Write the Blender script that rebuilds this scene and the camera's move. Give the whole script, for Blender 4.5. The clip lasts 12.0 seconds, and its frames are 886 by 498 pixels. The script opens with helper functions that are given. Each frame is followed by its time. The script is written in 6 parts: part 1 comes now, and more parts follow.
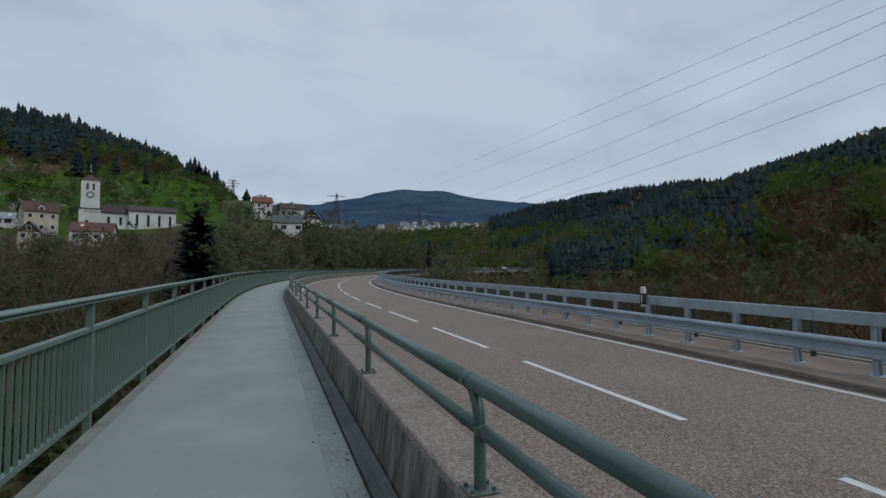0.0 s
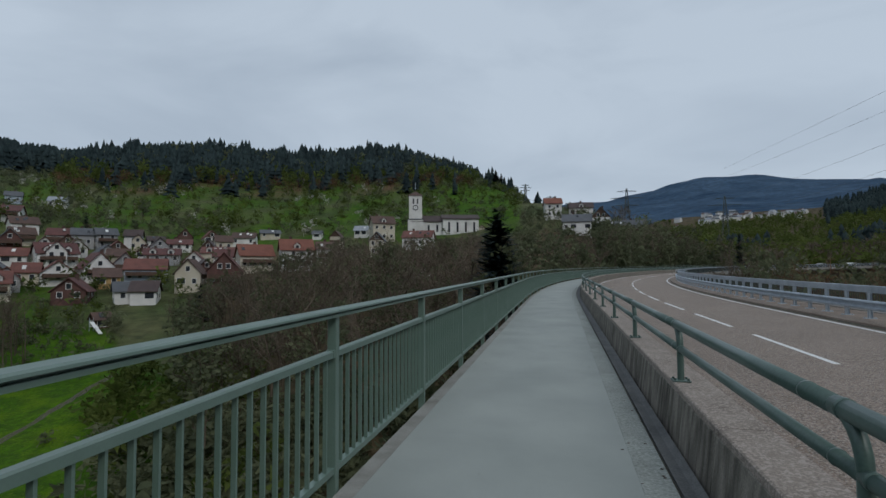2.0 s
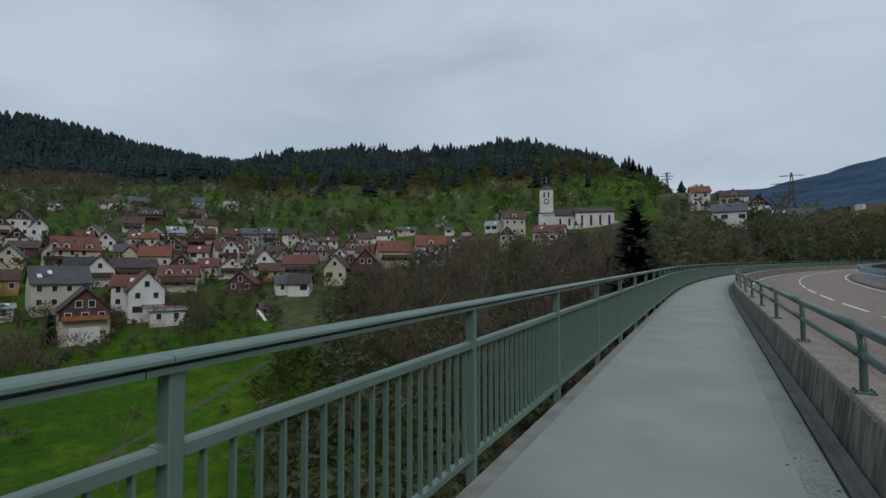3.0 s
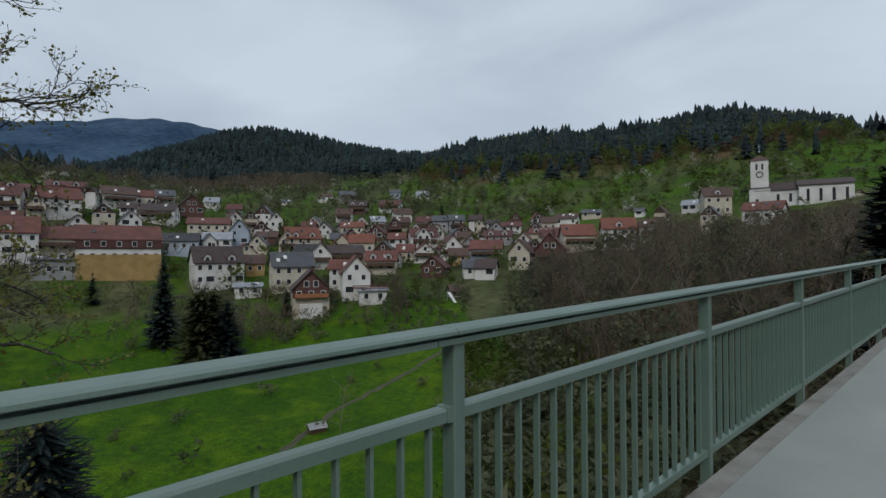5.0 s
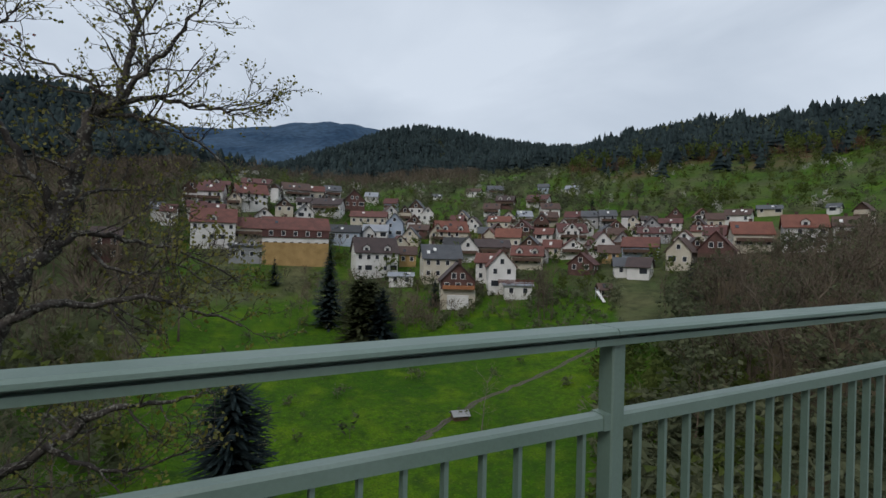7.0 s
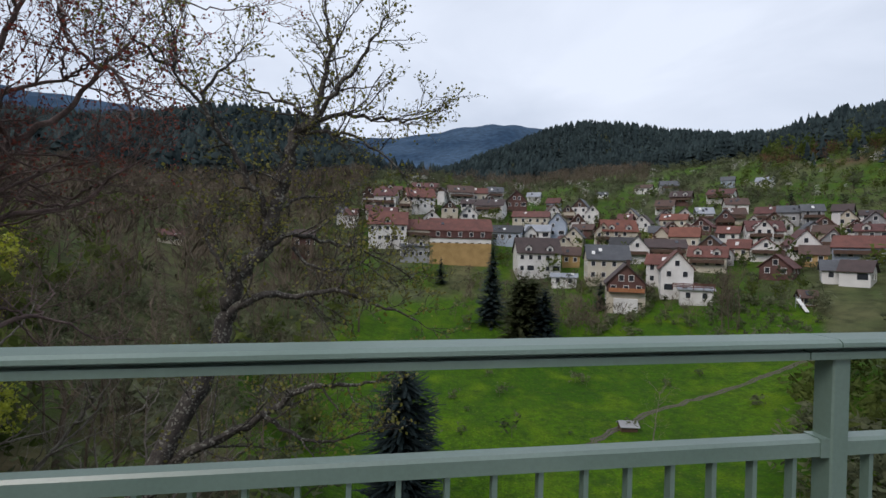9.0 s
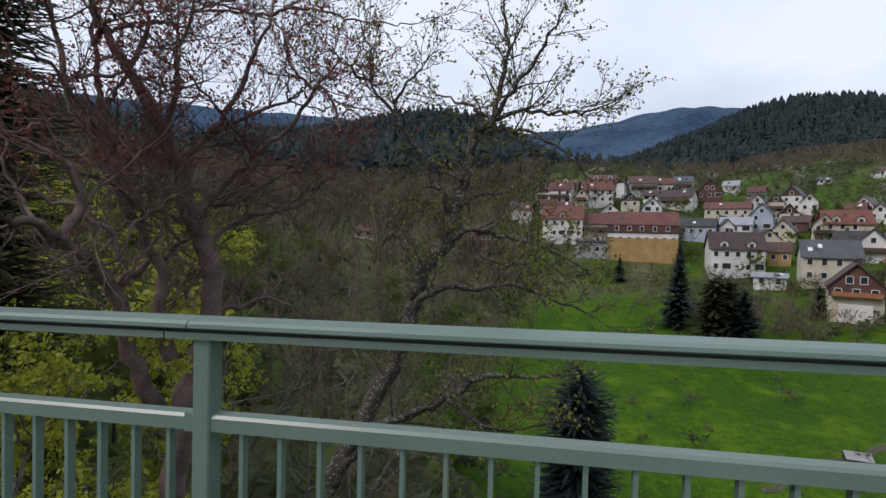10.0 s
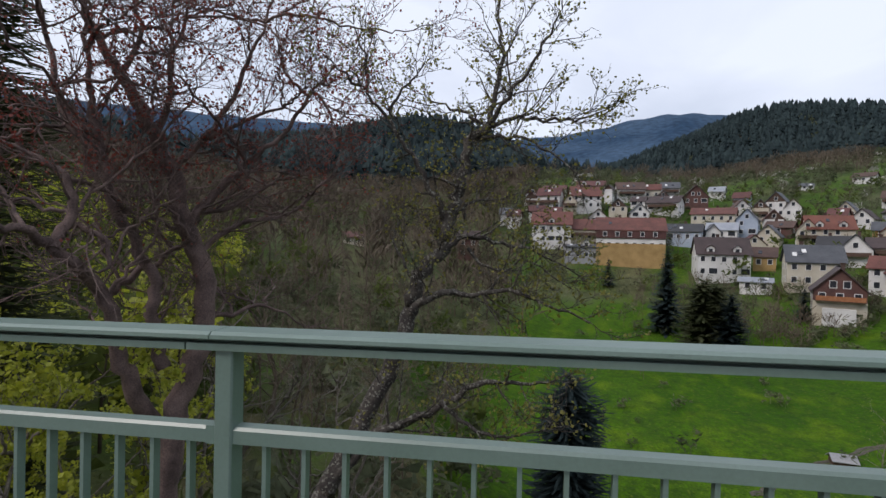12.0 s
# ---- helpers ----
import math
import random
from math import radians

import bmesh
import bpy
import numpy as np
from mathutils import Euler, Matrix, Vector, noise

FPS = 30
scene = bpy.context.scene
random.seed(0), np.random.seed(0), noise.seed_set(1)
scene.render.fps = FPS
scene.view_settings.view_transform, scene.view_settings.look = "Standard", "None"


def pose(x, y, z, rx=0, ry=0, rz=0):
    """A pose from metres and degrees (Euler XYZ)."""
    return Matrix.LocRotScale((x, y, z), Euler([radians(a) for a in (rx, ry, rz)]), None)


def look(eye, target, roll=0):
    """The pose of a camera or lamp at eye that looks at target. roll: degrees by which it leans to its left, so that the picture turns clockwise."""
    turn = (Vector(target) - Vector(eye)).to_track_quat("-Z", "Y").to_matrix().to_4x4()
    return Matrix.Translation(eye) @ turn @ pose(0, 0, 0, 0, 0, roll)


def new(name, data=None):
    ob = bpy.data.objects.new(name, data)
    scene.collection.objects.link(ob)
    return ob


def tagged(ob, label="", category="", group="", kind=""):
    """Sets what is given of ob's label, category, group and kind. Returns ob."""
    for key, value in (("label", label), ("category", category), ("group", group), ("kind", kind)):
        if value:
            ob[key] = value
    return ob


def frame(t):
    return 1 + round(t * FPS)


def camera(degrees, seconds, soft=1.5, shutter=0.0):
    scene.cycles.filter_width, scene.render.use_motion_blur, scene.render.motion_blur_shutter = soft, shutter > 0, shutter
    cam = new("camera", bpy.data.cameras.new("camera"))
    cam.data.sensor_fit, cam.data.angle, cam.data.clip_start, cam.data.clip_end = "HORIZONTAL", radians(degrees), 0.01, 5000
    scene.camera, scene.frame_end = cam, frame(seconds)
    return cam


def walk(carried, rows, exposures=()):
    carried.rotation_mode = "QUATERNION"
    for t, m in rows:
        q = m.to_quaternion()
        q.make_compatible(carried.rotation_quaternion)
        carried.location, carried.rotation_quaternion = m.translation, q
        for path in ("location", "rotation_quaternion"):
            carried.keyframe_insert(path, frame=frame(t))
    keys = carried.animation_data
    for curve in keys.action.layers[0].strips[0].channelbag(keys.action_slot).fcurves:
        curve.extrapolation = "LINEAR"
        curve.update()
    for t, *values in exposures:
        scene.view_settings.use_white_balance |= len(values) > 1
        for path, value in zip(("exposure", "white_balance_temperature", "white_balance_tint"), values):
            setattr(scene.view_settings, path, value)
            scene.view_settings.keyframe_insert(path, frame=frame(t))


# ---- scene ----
cam = camera(81.70, 12.0)
PATH = [
    (0.0, pose(0.152, 1.514, 1.667, 92.99, 0.21, -18.77)),
    (0.5, pose(0.092, 1.585, 1.667, 92.90, 0.62, -13.98)),
    (1.0, pose(0.028, 1.668, 1.668, 92.78, 0.81, -7.56)),
    (1.5, pose(-0.004, 1.706, 1.665, 92.85, 0.81, -0.75)),
    (2.0, pose(0.059, 1.690, 1.657, 92.97, 0.32, 12.87)),
    (2.5, pose(0.073, 1.637, 1.662, 92.74, 0.08, 21.21)),
    (3.0, pose(0.046, 1.617, 1.651, 92.46, 0.10, 27.39)),
    (3.5, pose(0.021, 1.580, 1.644, 91.65, -0.06, 34.45)),
    (3.7, pose(0.016, 1.552, 1.644, 91.51, 0.10, 37.11)),
    (5.3, pose(-0.181, 1.341, 1.647, 90.74, -0.26, 49.40)),
    (5.5, pose(-0.205, 1.317, 1.645, 90.73, -0.71, 50.60)),
    (6.0, pose(-0.247, 1.300, 1.633, 90.38, -1.28, 53.88)),
    (6.5, pose(-0.262, 1.381, 1.625, 90.16, -1.34, 59.93)),
    (7.0, pose(-0.234, 1.414, 1.627, 90.03, -1.44, 63.84)),
    (7.2, pose(-0.227, 1.417, 1.628, 89.88, -1.53, 66.84)),
    (8.8, pose(-0.213, 1.367, 1.619, 89.83, -1.66, 79.76)),
    (9.0, pose(-0.223, 1.356, 1.617, 89.60, -1.51, 81.80)),
    (9.5, pose(-0.180, 1.343, 1.607, 88.92, -1.44, 92.12)),
    (10.0, pose(-0.131, 1.315, 1.613, 88.54, -1.48, 101.08)),
    (10.5, pose(-0.108, 1.266, 1.616, 88.48, -1.21, 103.39)),
    (11.0, pose(-0.101, 1.228, 1.622, 88.49, -0.78, 101.31)),
    (11.5, pose(-0.098, 1.210, 1.623, 88.98, -0.92, 100.44)),
    (12.0, pose(-0.110, 1.205, 1.622, 89.21, -1.37, 99.86)),
]
EXPOSURES = [(0.0, -0.10, 6450, 10), (3.0, -0.10, 6550, 10), (5.5, 0.14, 6700, 11), (7.0, 0.26, 6800, 13), (9.0, 0.56, 6850, 17), (10.0, 0.64, 6850, 18), (12.0, 0.64, 6850, 19)]
walk(cam, PATH, EXPOSURES)

# ---- sky and light: an overcast spring day ----
world = bpy.data.worlds.new("overcast_sky")
scene.world = world
world.use_nodes = True
wt = world.node_tree
SKY_STRENGTH = 0.92


def wnode(kind, **values):
    n = wt.nodes.new(kind)
    for k, v in values.items():
        n.inputs[k].default_value = v
    return n


sky = wt.nodes.new("ShaderNodeTexSky")
sky.sky_type, sky.sun_disc = "NISHITA", False
sky.sun_elevation, sky.sun_rotation = radians(50), radians(120)
clear = wnode("ShaderNodeVectorMath")
clear.operation = "SCALE"
clear.inputs["Scale"].default_value = 0.09
wt.links.new(sky.outputs[0], clear.inputs[0])
wco = wt.nodes.new("ShaderNodeTexCoord")
flat = wnode("ShaderNodeMapping", Scale=(1.5, 1.5, 3.6), Location=(0.3, 1.7, 0.2))
wt.links.new(wco.outputs["Generated"], flat.inputs[0])
puffs = wnode("ShaderNodeTexNoise", Scale=1.5, Detail=6.0, Roughness=0.5, Distortion=0.5)
wt.links.new(flat.outputs[0], puffs.inputs[0])
shape = wt.nodes.new("ShaderNodeValToRGB")
shape.color_ramp.elements[0].position, shape.color_ramp.elements[0].color = 0.30, (0.445, 0.535, 0.645, 1)
shape.color_ramp.elements[1].position, shape.color_ramp.elements[1].color = 0.62, (0.59, 0.69, 0.805, 1)
wt.links.new(puffs.outputs[0], shape.inputs[0])
cover = wt.nodes.new("ShaderNodeMix")
cover.data_type = "RGBA"
cover.inputs["Factor"].default_value = 0.92
wt.links.new(clear.outputs[0], cover.inputs["A"])
wt.links.new(shape.outputs[0], cover.inputs["B"])
wt.links.new(cover.outputs["Result"], wt.nodes["Background"].inputs[0])
wt.nodes["Background"].inputs[1].default_value = SKY_STRENGTH

sun = new("sun", bpy.data.lights.new("sun", "SUN"))
sun.data.energy, sun.data.angle, sun.data.color = 0.95, radians(25), (1.0, 0.97, 0.92)
sun.matrix_world = look((70, -85, 100), (0, 0, 0))
tagged(sun, "soft sun behind an overcast sky", "sun", kind="structure")

# ---- materials ----
def surface(name, a, b, scale=3.0, rough=0.7, bump=0.2, grain=60.0, grain_amount=0.25, metal=0.0, vary="", stretch=(1, 1, 1), amount=1.0, spec=0.5):
    """Two tones mixed by broad noise, darkened by fine grain, with relief. vary: island or object adds a random tone."""
    m = bpy.data.materials.new(name)
    m.use_nodes = True
    t = m.node_tree
    bs = t.nodes["Principled BSDF"]
    bs.inputs["Roughness"].default_value, bs.inputs["Metallic"].default_value = rough, metal
    bs.inputs["Specular IOR Level"].default_value = spec
    co = t.nodes.new("ShaderNodeTexCoord")
    mp = t.nodes.new("ShaderNodeMapping")
    mp.inputs["Scale"].default_value = stretch
    t.links.new(co.outputs["Object"], mp.inputs[0])
    n1 = t.nodes.new("ShaderNodeTexNoise")
    n1.inputs["Scale"].default_value, n1.inputs["Detail"].default_value = scale, 5
    n2 = t.nodes.new("ShaderNodeTexNoise")
    n2.inputs["Scale"].default_value, n2.inputs["Detail"].default_value = grain, 3
    for n in (n1, n2):
        t.links.new(mp.outputs[0], n.inputs[0])
    ramp = t.nodes.new("ShaderNodeMapRange")
    ramp.inputs["From Min"].default_value, ramp.inputs["From Max"].default_value = 0.32, 0.68
    t.links.new(n1.outputs[0], ramp.inputs[0])
    fac = ramp.outputs[0]
    if vary:
        src = t.nodes.new("ShaderNodeNewGeometry" if vary == "island" else "ShaderNodeObjectInfo")
        ad = t.nodes.new("ShaderNodeMath")
        ad.operation = "MULTIPLY_ADD"
        ad.inputs[1].default_value = 0.72
        t.links.new(ramp.outputs[0], ad.inputs[0])
        sc = t.nodes.new("ShaderNodeMath")
        sc.operation = "MULTIPLY"
        sc.inputs[1].default_value = 0.32
        t.links.new(src.outputs["Random Per Island" if vary == "island" else "Random"], sc.inputs[0])
        t.links.new(sc.outputs[0], ad.inputs[2])
        fac = ad.outputs[0]
    mix = t.nodes.new("ShaderNodeMix")
    mix.data_type = "RGBA"
    mix.inputs["A"].default_value, mix.inputs["B"].default_value = (*a, 1), (*b, 1)
    t.links.new(fac, mix.inputs["Factor"])
    gr = t.nodes.new("ShaderNodeMapRange")
    gr.inputs["From Min"].default_value, gr.inputs["From Max"].default_value = 0.3, 0.7
    gr.inputs["To Min"].default_value, gr.inputs["To Max"].default_value = 1 - grain_amount, 1 + grain_amount
    t.links.new(n2.outputs[0], gr.inputs[0])
    mul = t.nodes.new("ShaderNodeVectorMath")
    mul.operation = "SCALE"
    t.links.new(mix.outputs["Result"], mul.inputs[0])
    t.links.new(gr.outputs[0], mul.inputs["Scale"])
    t.links.new(mul.outputs[0], bs.inputs["Base Color"])
    if bump:
        bp = t.nodes.new("ShaderNodeBump")
        bp.inputs["Strength"].default_value, bp.inputs["Distance"].default_value = bump, 0.02
        t.links.new(n2.outputs[0], bp.inputs["Height"])
        t.links.new(bp.outputs[0], bs.inputs["Normal"])
    return m


def speckle(m, scale, low, high, colour, power=0.6):
    """Adds dots of a second stone or lichen colour to a material."""
    t = m.node_tree
    bs = t.nodes["Principled BSDF"]
    link = bs.inputs["Base Color"].links[0]
    vo = t.nodes.new("ShaderNodeTexVoronoi")
    vo.inputs["Scale"].default_value = scale
    co = t.nodes.new("ShaderNodeTexCoord")
    t.links.new(co.outputs["Object"], vo.inputs["Vector"])
    sep = t.nodes.new("ShaderNodeSeparateColor")
    t.links.new(vo.outputs["Color"], sep.inputs[0])
    mr = t.nodes.new("ShaderNodeMapRange")
    mr.inputs["From Min"].default_value, mr.inputs["From Max"].default_value, mr.inputs["To Max"].default_value = low, high, power
    t.links.new(sep.outputs[0], mr.inputs[0])
    mix = t.nodes.new("ShaderNodeMix")
    mix.data_type = "RGBA"
    mix.inputs["B"].default_value = (*colour, 1)
    t.links.new(mr.outputs[0], mix.inputs["Factor"])
    t.links.new(link.from_socket, mix.inputs["A"])
    t.links.new(mix.outputs["Result"], bs.inputs["Base Color"])
    return m


RAIL = surface("green_rail_paint", (0.098, 0.158, 0.128), (0.132, 0.196, 0.164), 2.0, 0.40, 0.03, 90, 0.06, spec=1.0)
TUBE = surface("green_tube_paint", (0.060, 0.105, 0.090), (0.085, 0.13, 0.115), 4.0, 0.38, 0.05, 60, 0.12)
COATING = surface("grey_walkway_coating", (0.235, 0.258, 0.240), (0.298, 0.320, 0.298), 0.9, 0.75, 0.15, 240, 0.10)
GUTTER = surface("grey_gutter_concrete", (0.085, 0.088, 0.088), (0.15, 0.15, 0.145), 3.0, 0.8, 0.3, 60, 0.25)
MARGIN = surface("dirty_footway_margin", (0.210, 0.226, 0.206), (0.292, 0.314, 0.290), 2.0, 0.85, 0.3, 40, 0.3)
PINE = surface("pine_needles", (0.040, 0.052, 0.024), (0.105, 0.12, 0.06), 0.5, 0.8, 0, 4, 0.3, vary="island", spec=0.12)
EDGE = surface("weathered_edge_concrete", (0.17, 0.165, 0.145), (0.285, 0.285, 0.26), 3.0, 0.85, 0.3, 120, 0.2)
WALL = surface("stained_concrete", (0.050, 0.044, 0.034), (0.275, 0.252, 0.212), 1.6, 0.88, 0.5, 45, 0.35, stretch=(6, 6, 0.9))
WALLTOP = speckle(surface("washed_concrete", (0.18, 0.15, 0.125), (0.27, 0.23, 0.195), 2.5, 0.85, 0.5, 110, 0.3), 60, 0.5, 0.9, (0.42, 0.36, 0.32), 0.75)
ASPHALT = speckle(speckle(surface("asphalt", (0.178, 0.132, 0.100), (0.235, 0.178, 0.138), 0.5, 0.82, 0.5, 110, 0.35), 55, 0.55, 0.9, (0.40, 0.35, 0.31), 0.75), 48, 0.66, 0.95, (0.045, 0.042, 0.04), 0.75)
PAINT = surface("road_paint", (0.60, 0.60, 0.58), (0.72, 0.72, 0.70), 5, 0.6, 0.3, 120, 0.15)
SAND = surface("dirty_shoulder_concrete", (0.21, 0.16, 0.125), (0.30, 0.24, 0.195), 1.2, 0.9, 0.4, 70, 0.25)
MOSS = surface("dirt_in_the_joint", (0.05, 0.045, 0.035), (0.11, 0.10, 0.07), 6, 0.95, 0.6, 60, 0.4)
STEEL = surface("galvanised_steel", (0.34, 0.40, 0.46), (0.46, 0.52, 0.58), 2.5, 0.45, 0.06, 25, 0.12, metal=0.35)
DARKRAIL = surface("dark_green_rail_paint", (0.035, 0.05, 0.048), (0.05, 0.065, 0.06), 3, 0.5, 0.05, 60, 0.1)
CONCRETE = surface("bridge_concrete", (0.20, 0.195, 0.18), (0.30, 0.29, 0.27), 0.6, 0.85, 0.3, 12, 0.2)
BARK = surface("bark", (0.085, 0.070, 0.056), (0.20, 0.178, 0.148), 5, 0.9, 0.8, 40, 0.35, stretch=(2, 2, 0.6))
LICHEN = speckle(surface("lichened_bark", (0.024, 0.020, 0.018), (0.070, 0.060, 0.050), 5, 0.9, 0.8, 40, 0.35), 34, 0.78, 0.9, (0.26, 0.26, 0.22), 0.6)
REDBARK = surface("reddish_bark", (0.070, 0.047, 0.043), (0.20, 0.138, 0.122), 3, 0.9, 0.7, 40, 0.3)
TWIG = surface("bare_twigs", (0.034, 0.027, 0.019), (0.18, 0.145, 0.108), 0.07, 0.9, 0.0, 3, 0.2, vary="island", spec=0.12)
RUSTTWIG = surface("reddish_bare_twigs", (0.045, 0.025, 0.015), (0.155, 0.086, 0.050), 0.05, 0.9, 0.0, 3, 0.2, vary="island", spec=0.12)
BUD = surface("spring_oak_leaf", (0.115, 0.135, 0.025), (0.23, 0.205, 0.045), 4, 0.6, 0, 6, 0.2, vary="island")
COPPER = surface("copper_leaf", (0.13, 0.020, 0.018), (0.26, 0.07, 0.045), 4, 0.6, 0, 6, 0.2, vary="island")
FRESH = surface("fresh_green_leaf", (0.20, 0.25, 0.018), (0.40, 0.41, 0.045), 2, 0.6, 0, 5, 0.25, vary="island")
SHRUB = surface("grey_green_leaf", (0.045, 0.060, 0.032), (0.175, 0.188, 0.105), 0.06, 0.75, 0, 3, 0.25, vary="island", spec=0.12)
# dark spruce green, with some blue aerial haze mixed into the tones
NEEDLE = surface("conifer_needles", (0.006, 0.013, 0.015), (0.034, 0.053, 0.053), 0.045, 0.8, 0, 2, 0.3, vary="island", spec=0.12)
FARFRESH = surface("spring_green_crowns", (0.040, 0.062, 0.014), (0.13, 0.16, 0.04), 0.06, 0.75, 0, 3, 0.25, vary="island", spec=0.12)
BLOSSOM = surface("fruit_blossom", (0.30, 0.29, 0.24), (0.50, 0.48, 0.44), 1, 0.8, 0, 4, 0.2, vary="island")
GLASS = surface("window_glass", (0.02, 0.024, 0.03), (0.045, 0.05, 0.06), 1, 0.12, 0, 5, 0.1, vary="object")
FRAMEW = surface("white_window_paint", (0.62, 0.62, 0.60), (0.72, 0.72, 0.70), 3, 0.5, 0, 30, 0.05)
TIMBER = surface("dark_stained_timber", (0.055, 0.030, 0.020), (0.10, 0.055, 0.035), 2, 0.7, 0.2, 30, 0.3, stretch=(1, 1, 5))
ORANGE = surface("orange_brown_timber", (0.28, 0.10, 0.04), (0.38, 0.16, 0.07), 2, 0.7, 0.2, 30, 0.2)
WALLS = {
    "white": surface("white_render", (0.50, 0.49, 0.47), (0.72, 0.71, 0.69), 0.3, 0.85, 0.15, 6, 0.07, vary="object"),
    "cream": surface("cream_render", (0.42, 0.37, 0.28), (0.56, 0.52, 0.43), 0.3, 0.85, 0.15, 6, 0.08, vary="object"),
    "grey": surface("grey_cladding", (0.20, 0.21, 0.22), (0.34, 0.34, 0.34), 0.3, 0.8, 0.15, 6, 0.1, vary="object"),
    "blue": surface("pale_blue_render", (0.28, 0.34, 0.42), (0.40, 0.46, 0.54), 0.3, 0.85, 0.15, 6, 0.08, vary="object"),
    "brown": surface("brown_timber_cladding", (0.075, 0.035, 0.03), (0.13, 0.06, 0.05), 0.6, 0.8, 0.2, 8, 0.2),
    "ochre": surface("ochre_cladding", (0.30, 0.19, 0.07), (0.42, 0.27, 0.11), 0.5, 0.8, 0.2, 8, 0.15),
    "chalet": surface("chalet_render", (0.48, 0.40, 0.32), (0.60, 0.52, 0.44), 0.4, 0.85, 0.15, 6, 0.1),
}
ROOFS = {
    "red": surface("red_roof_tiles", (0.080, 0.032, 0.026), (0.165, 0.062, 0.047), 0.5, 0.8, 0.5, 7, 0.3, vary="object"),
    "orange": surface("orange_roof_tiles", (0.125, 0.044, 0.030), (0.20, 0.074, 0.048), 0.5, 0.8, 0.5, 7, 0.25, vary="object"),
    "maroon": surface("maroon_roof_tiles", (0.065, 0.028, 0.026), (0.125, 0.048, 0.042), 0.5, 0.8, 0.5, 7, 0.3, vary="object"),
    "brown": surface("brown_roof_tiles", (0.055, 0.033, 0.027), (0.10, 0.058, 0.045), 0.5, 0.8, 0.5, 7, 0.3, vary="object"),
    "dark": surface("dark_brown_roof_tiles", (0.038, 0.026, 0.025), (0.068, 0.045, 0.042), 0.5, 0.75, 0.5, 7, 0.3, vary="object"),
    "black": surface("black_roof_tiles", (0.02, 0.02, 0.022), (0.04, 0.04, 0.042), 0.5, 0.6, 0.5, 7, 0.3, vary="object"),
    "slate": surface("slate_roof", (0.05, 0.055, 0.062), (0.09, 0.095, 0.105), 0.5, 0.65, 0.5, 7, 0.25, vary="object"),
    "grey": surface("grey_metal_roof", (0.20, 0.22, 0.25), (0.30, 0.32, 0.35), 0.5, 0.5, 0.2, 7, 0.15, vary="object"),
}


def ground_material():
    """Grass, woodland floor and dry slopes, mixed by the land's own cover."""
    m = bpy.data.materials.new("land_cover")
    m.use_nodes = True
    t = m.node_tree
    bs = t.nodes["Principled BSDF"]
    bs.inputs["Roughness"].default_value = 0.95
    bs.inputs["Specular IOR Level"].default_value = 0.1
    co = t.nodes.new("ShaderNodeTexCoord")
    at = t.nodes.new("ShaderNodeAttribute")
    at.attribute_name = "cover"
    sep = t.nodes.new("ShaderNodeSeparateColor")
    t.links.new(at.outputs["Color"], sep.inputs[0])

    def noisy(scale, lo, hi, detail=6):
        n = t.nodes.new("ShaderNodeTexNoise")
        n.inputs["Scale"].default_value, n.inputs["Detail"].default_value = scale, detail
        t.links.new(co.outputs["Object"], n.inputs[0])
        r = t.nodes.new("ShaderNodeMapRange")
        r.inputs["From Min"].default_value, r.inputs["From Max"].default_value = lo, hi
        t.links.new(n.outputs[0], r.inputs[0])
        return r.outputs[0]

    def blend(f, a, b):
        x = t.nodes.new("ShaderNodeMix")
        x.data_type = "RGBA"
        for key, v in (("Factor", f), ("A", a), ("B", b)):
            if isinstance(v, tuple):
                x.inputs[key].default_value = (*v, 1)
            else:
                t.links.new(v, x.inputs[key])
        return x.outputs["Result"]

    meadow = blend(noisy(0.05, 0.35, 0.65), (0.032, 0.100, 0.002), (0.072, 0.158, 0.004))
    meadow = blend(noisy(1.1, 0.35, 0.75), meadow, (0.022, 0.055, 0.006))
    meadow = blend(noisy(0.22, 0.5, 0.72), meadow, (0.092, 0.160, 0.005))
    meadow = blend(noisy(0.4, 0.55, 0.78, 9), meadow, (0.020, 0.050, 0.008))
    meadow = blend(noisy(5.0, 0.45, 0.75, 8), meadow, (0.024, 0.058, 0.007))
    meadow = blend(noisy(3.0, 0.58, 0.80, 9), meadow, (0.13, 0.17, 0.02))
    rough_grass = blend(noisy(0.03, 0.4, 0.6), (0.060, 0.085, 0.030), (0.118, 0.118, 0.058))
    rough_grass = blend(noisy(0.35, 0.4, 0.75), rough_grass, (0.035, 0.04, 0.018))
    wood_floor = blend(noisy(0.2, 0.35, 0.65), (0.034, 0.029, 0.016), (0.115, 0.088, 0.050))
    dry = blend(noisy(0.08, 0.4, 0.6), (0.12, 0.075, 0.045), (0.075, 0.08, 0.03))
    c = blend(sep.outputs[0], rough_grass, meadow)
    c = blend(sep.outputs[2], c, dry)
    c = blend(sep.outputs[1], c, wood_floor)
    t.links.new(c, bs.inputs["Base Color"])
    bp = t.nodes.new("ShaderNodeBump")
    bp.inputs["Strength"].default_value, bp.inputs["Distance"].default_value = 0.6, 0.3
    t.links.new(noisy(2.5, 0.2, 0.8), bp.inputs["Height"])
    t.links.new(bp.outputs[0], bs.inputs["Normal"])
    return m


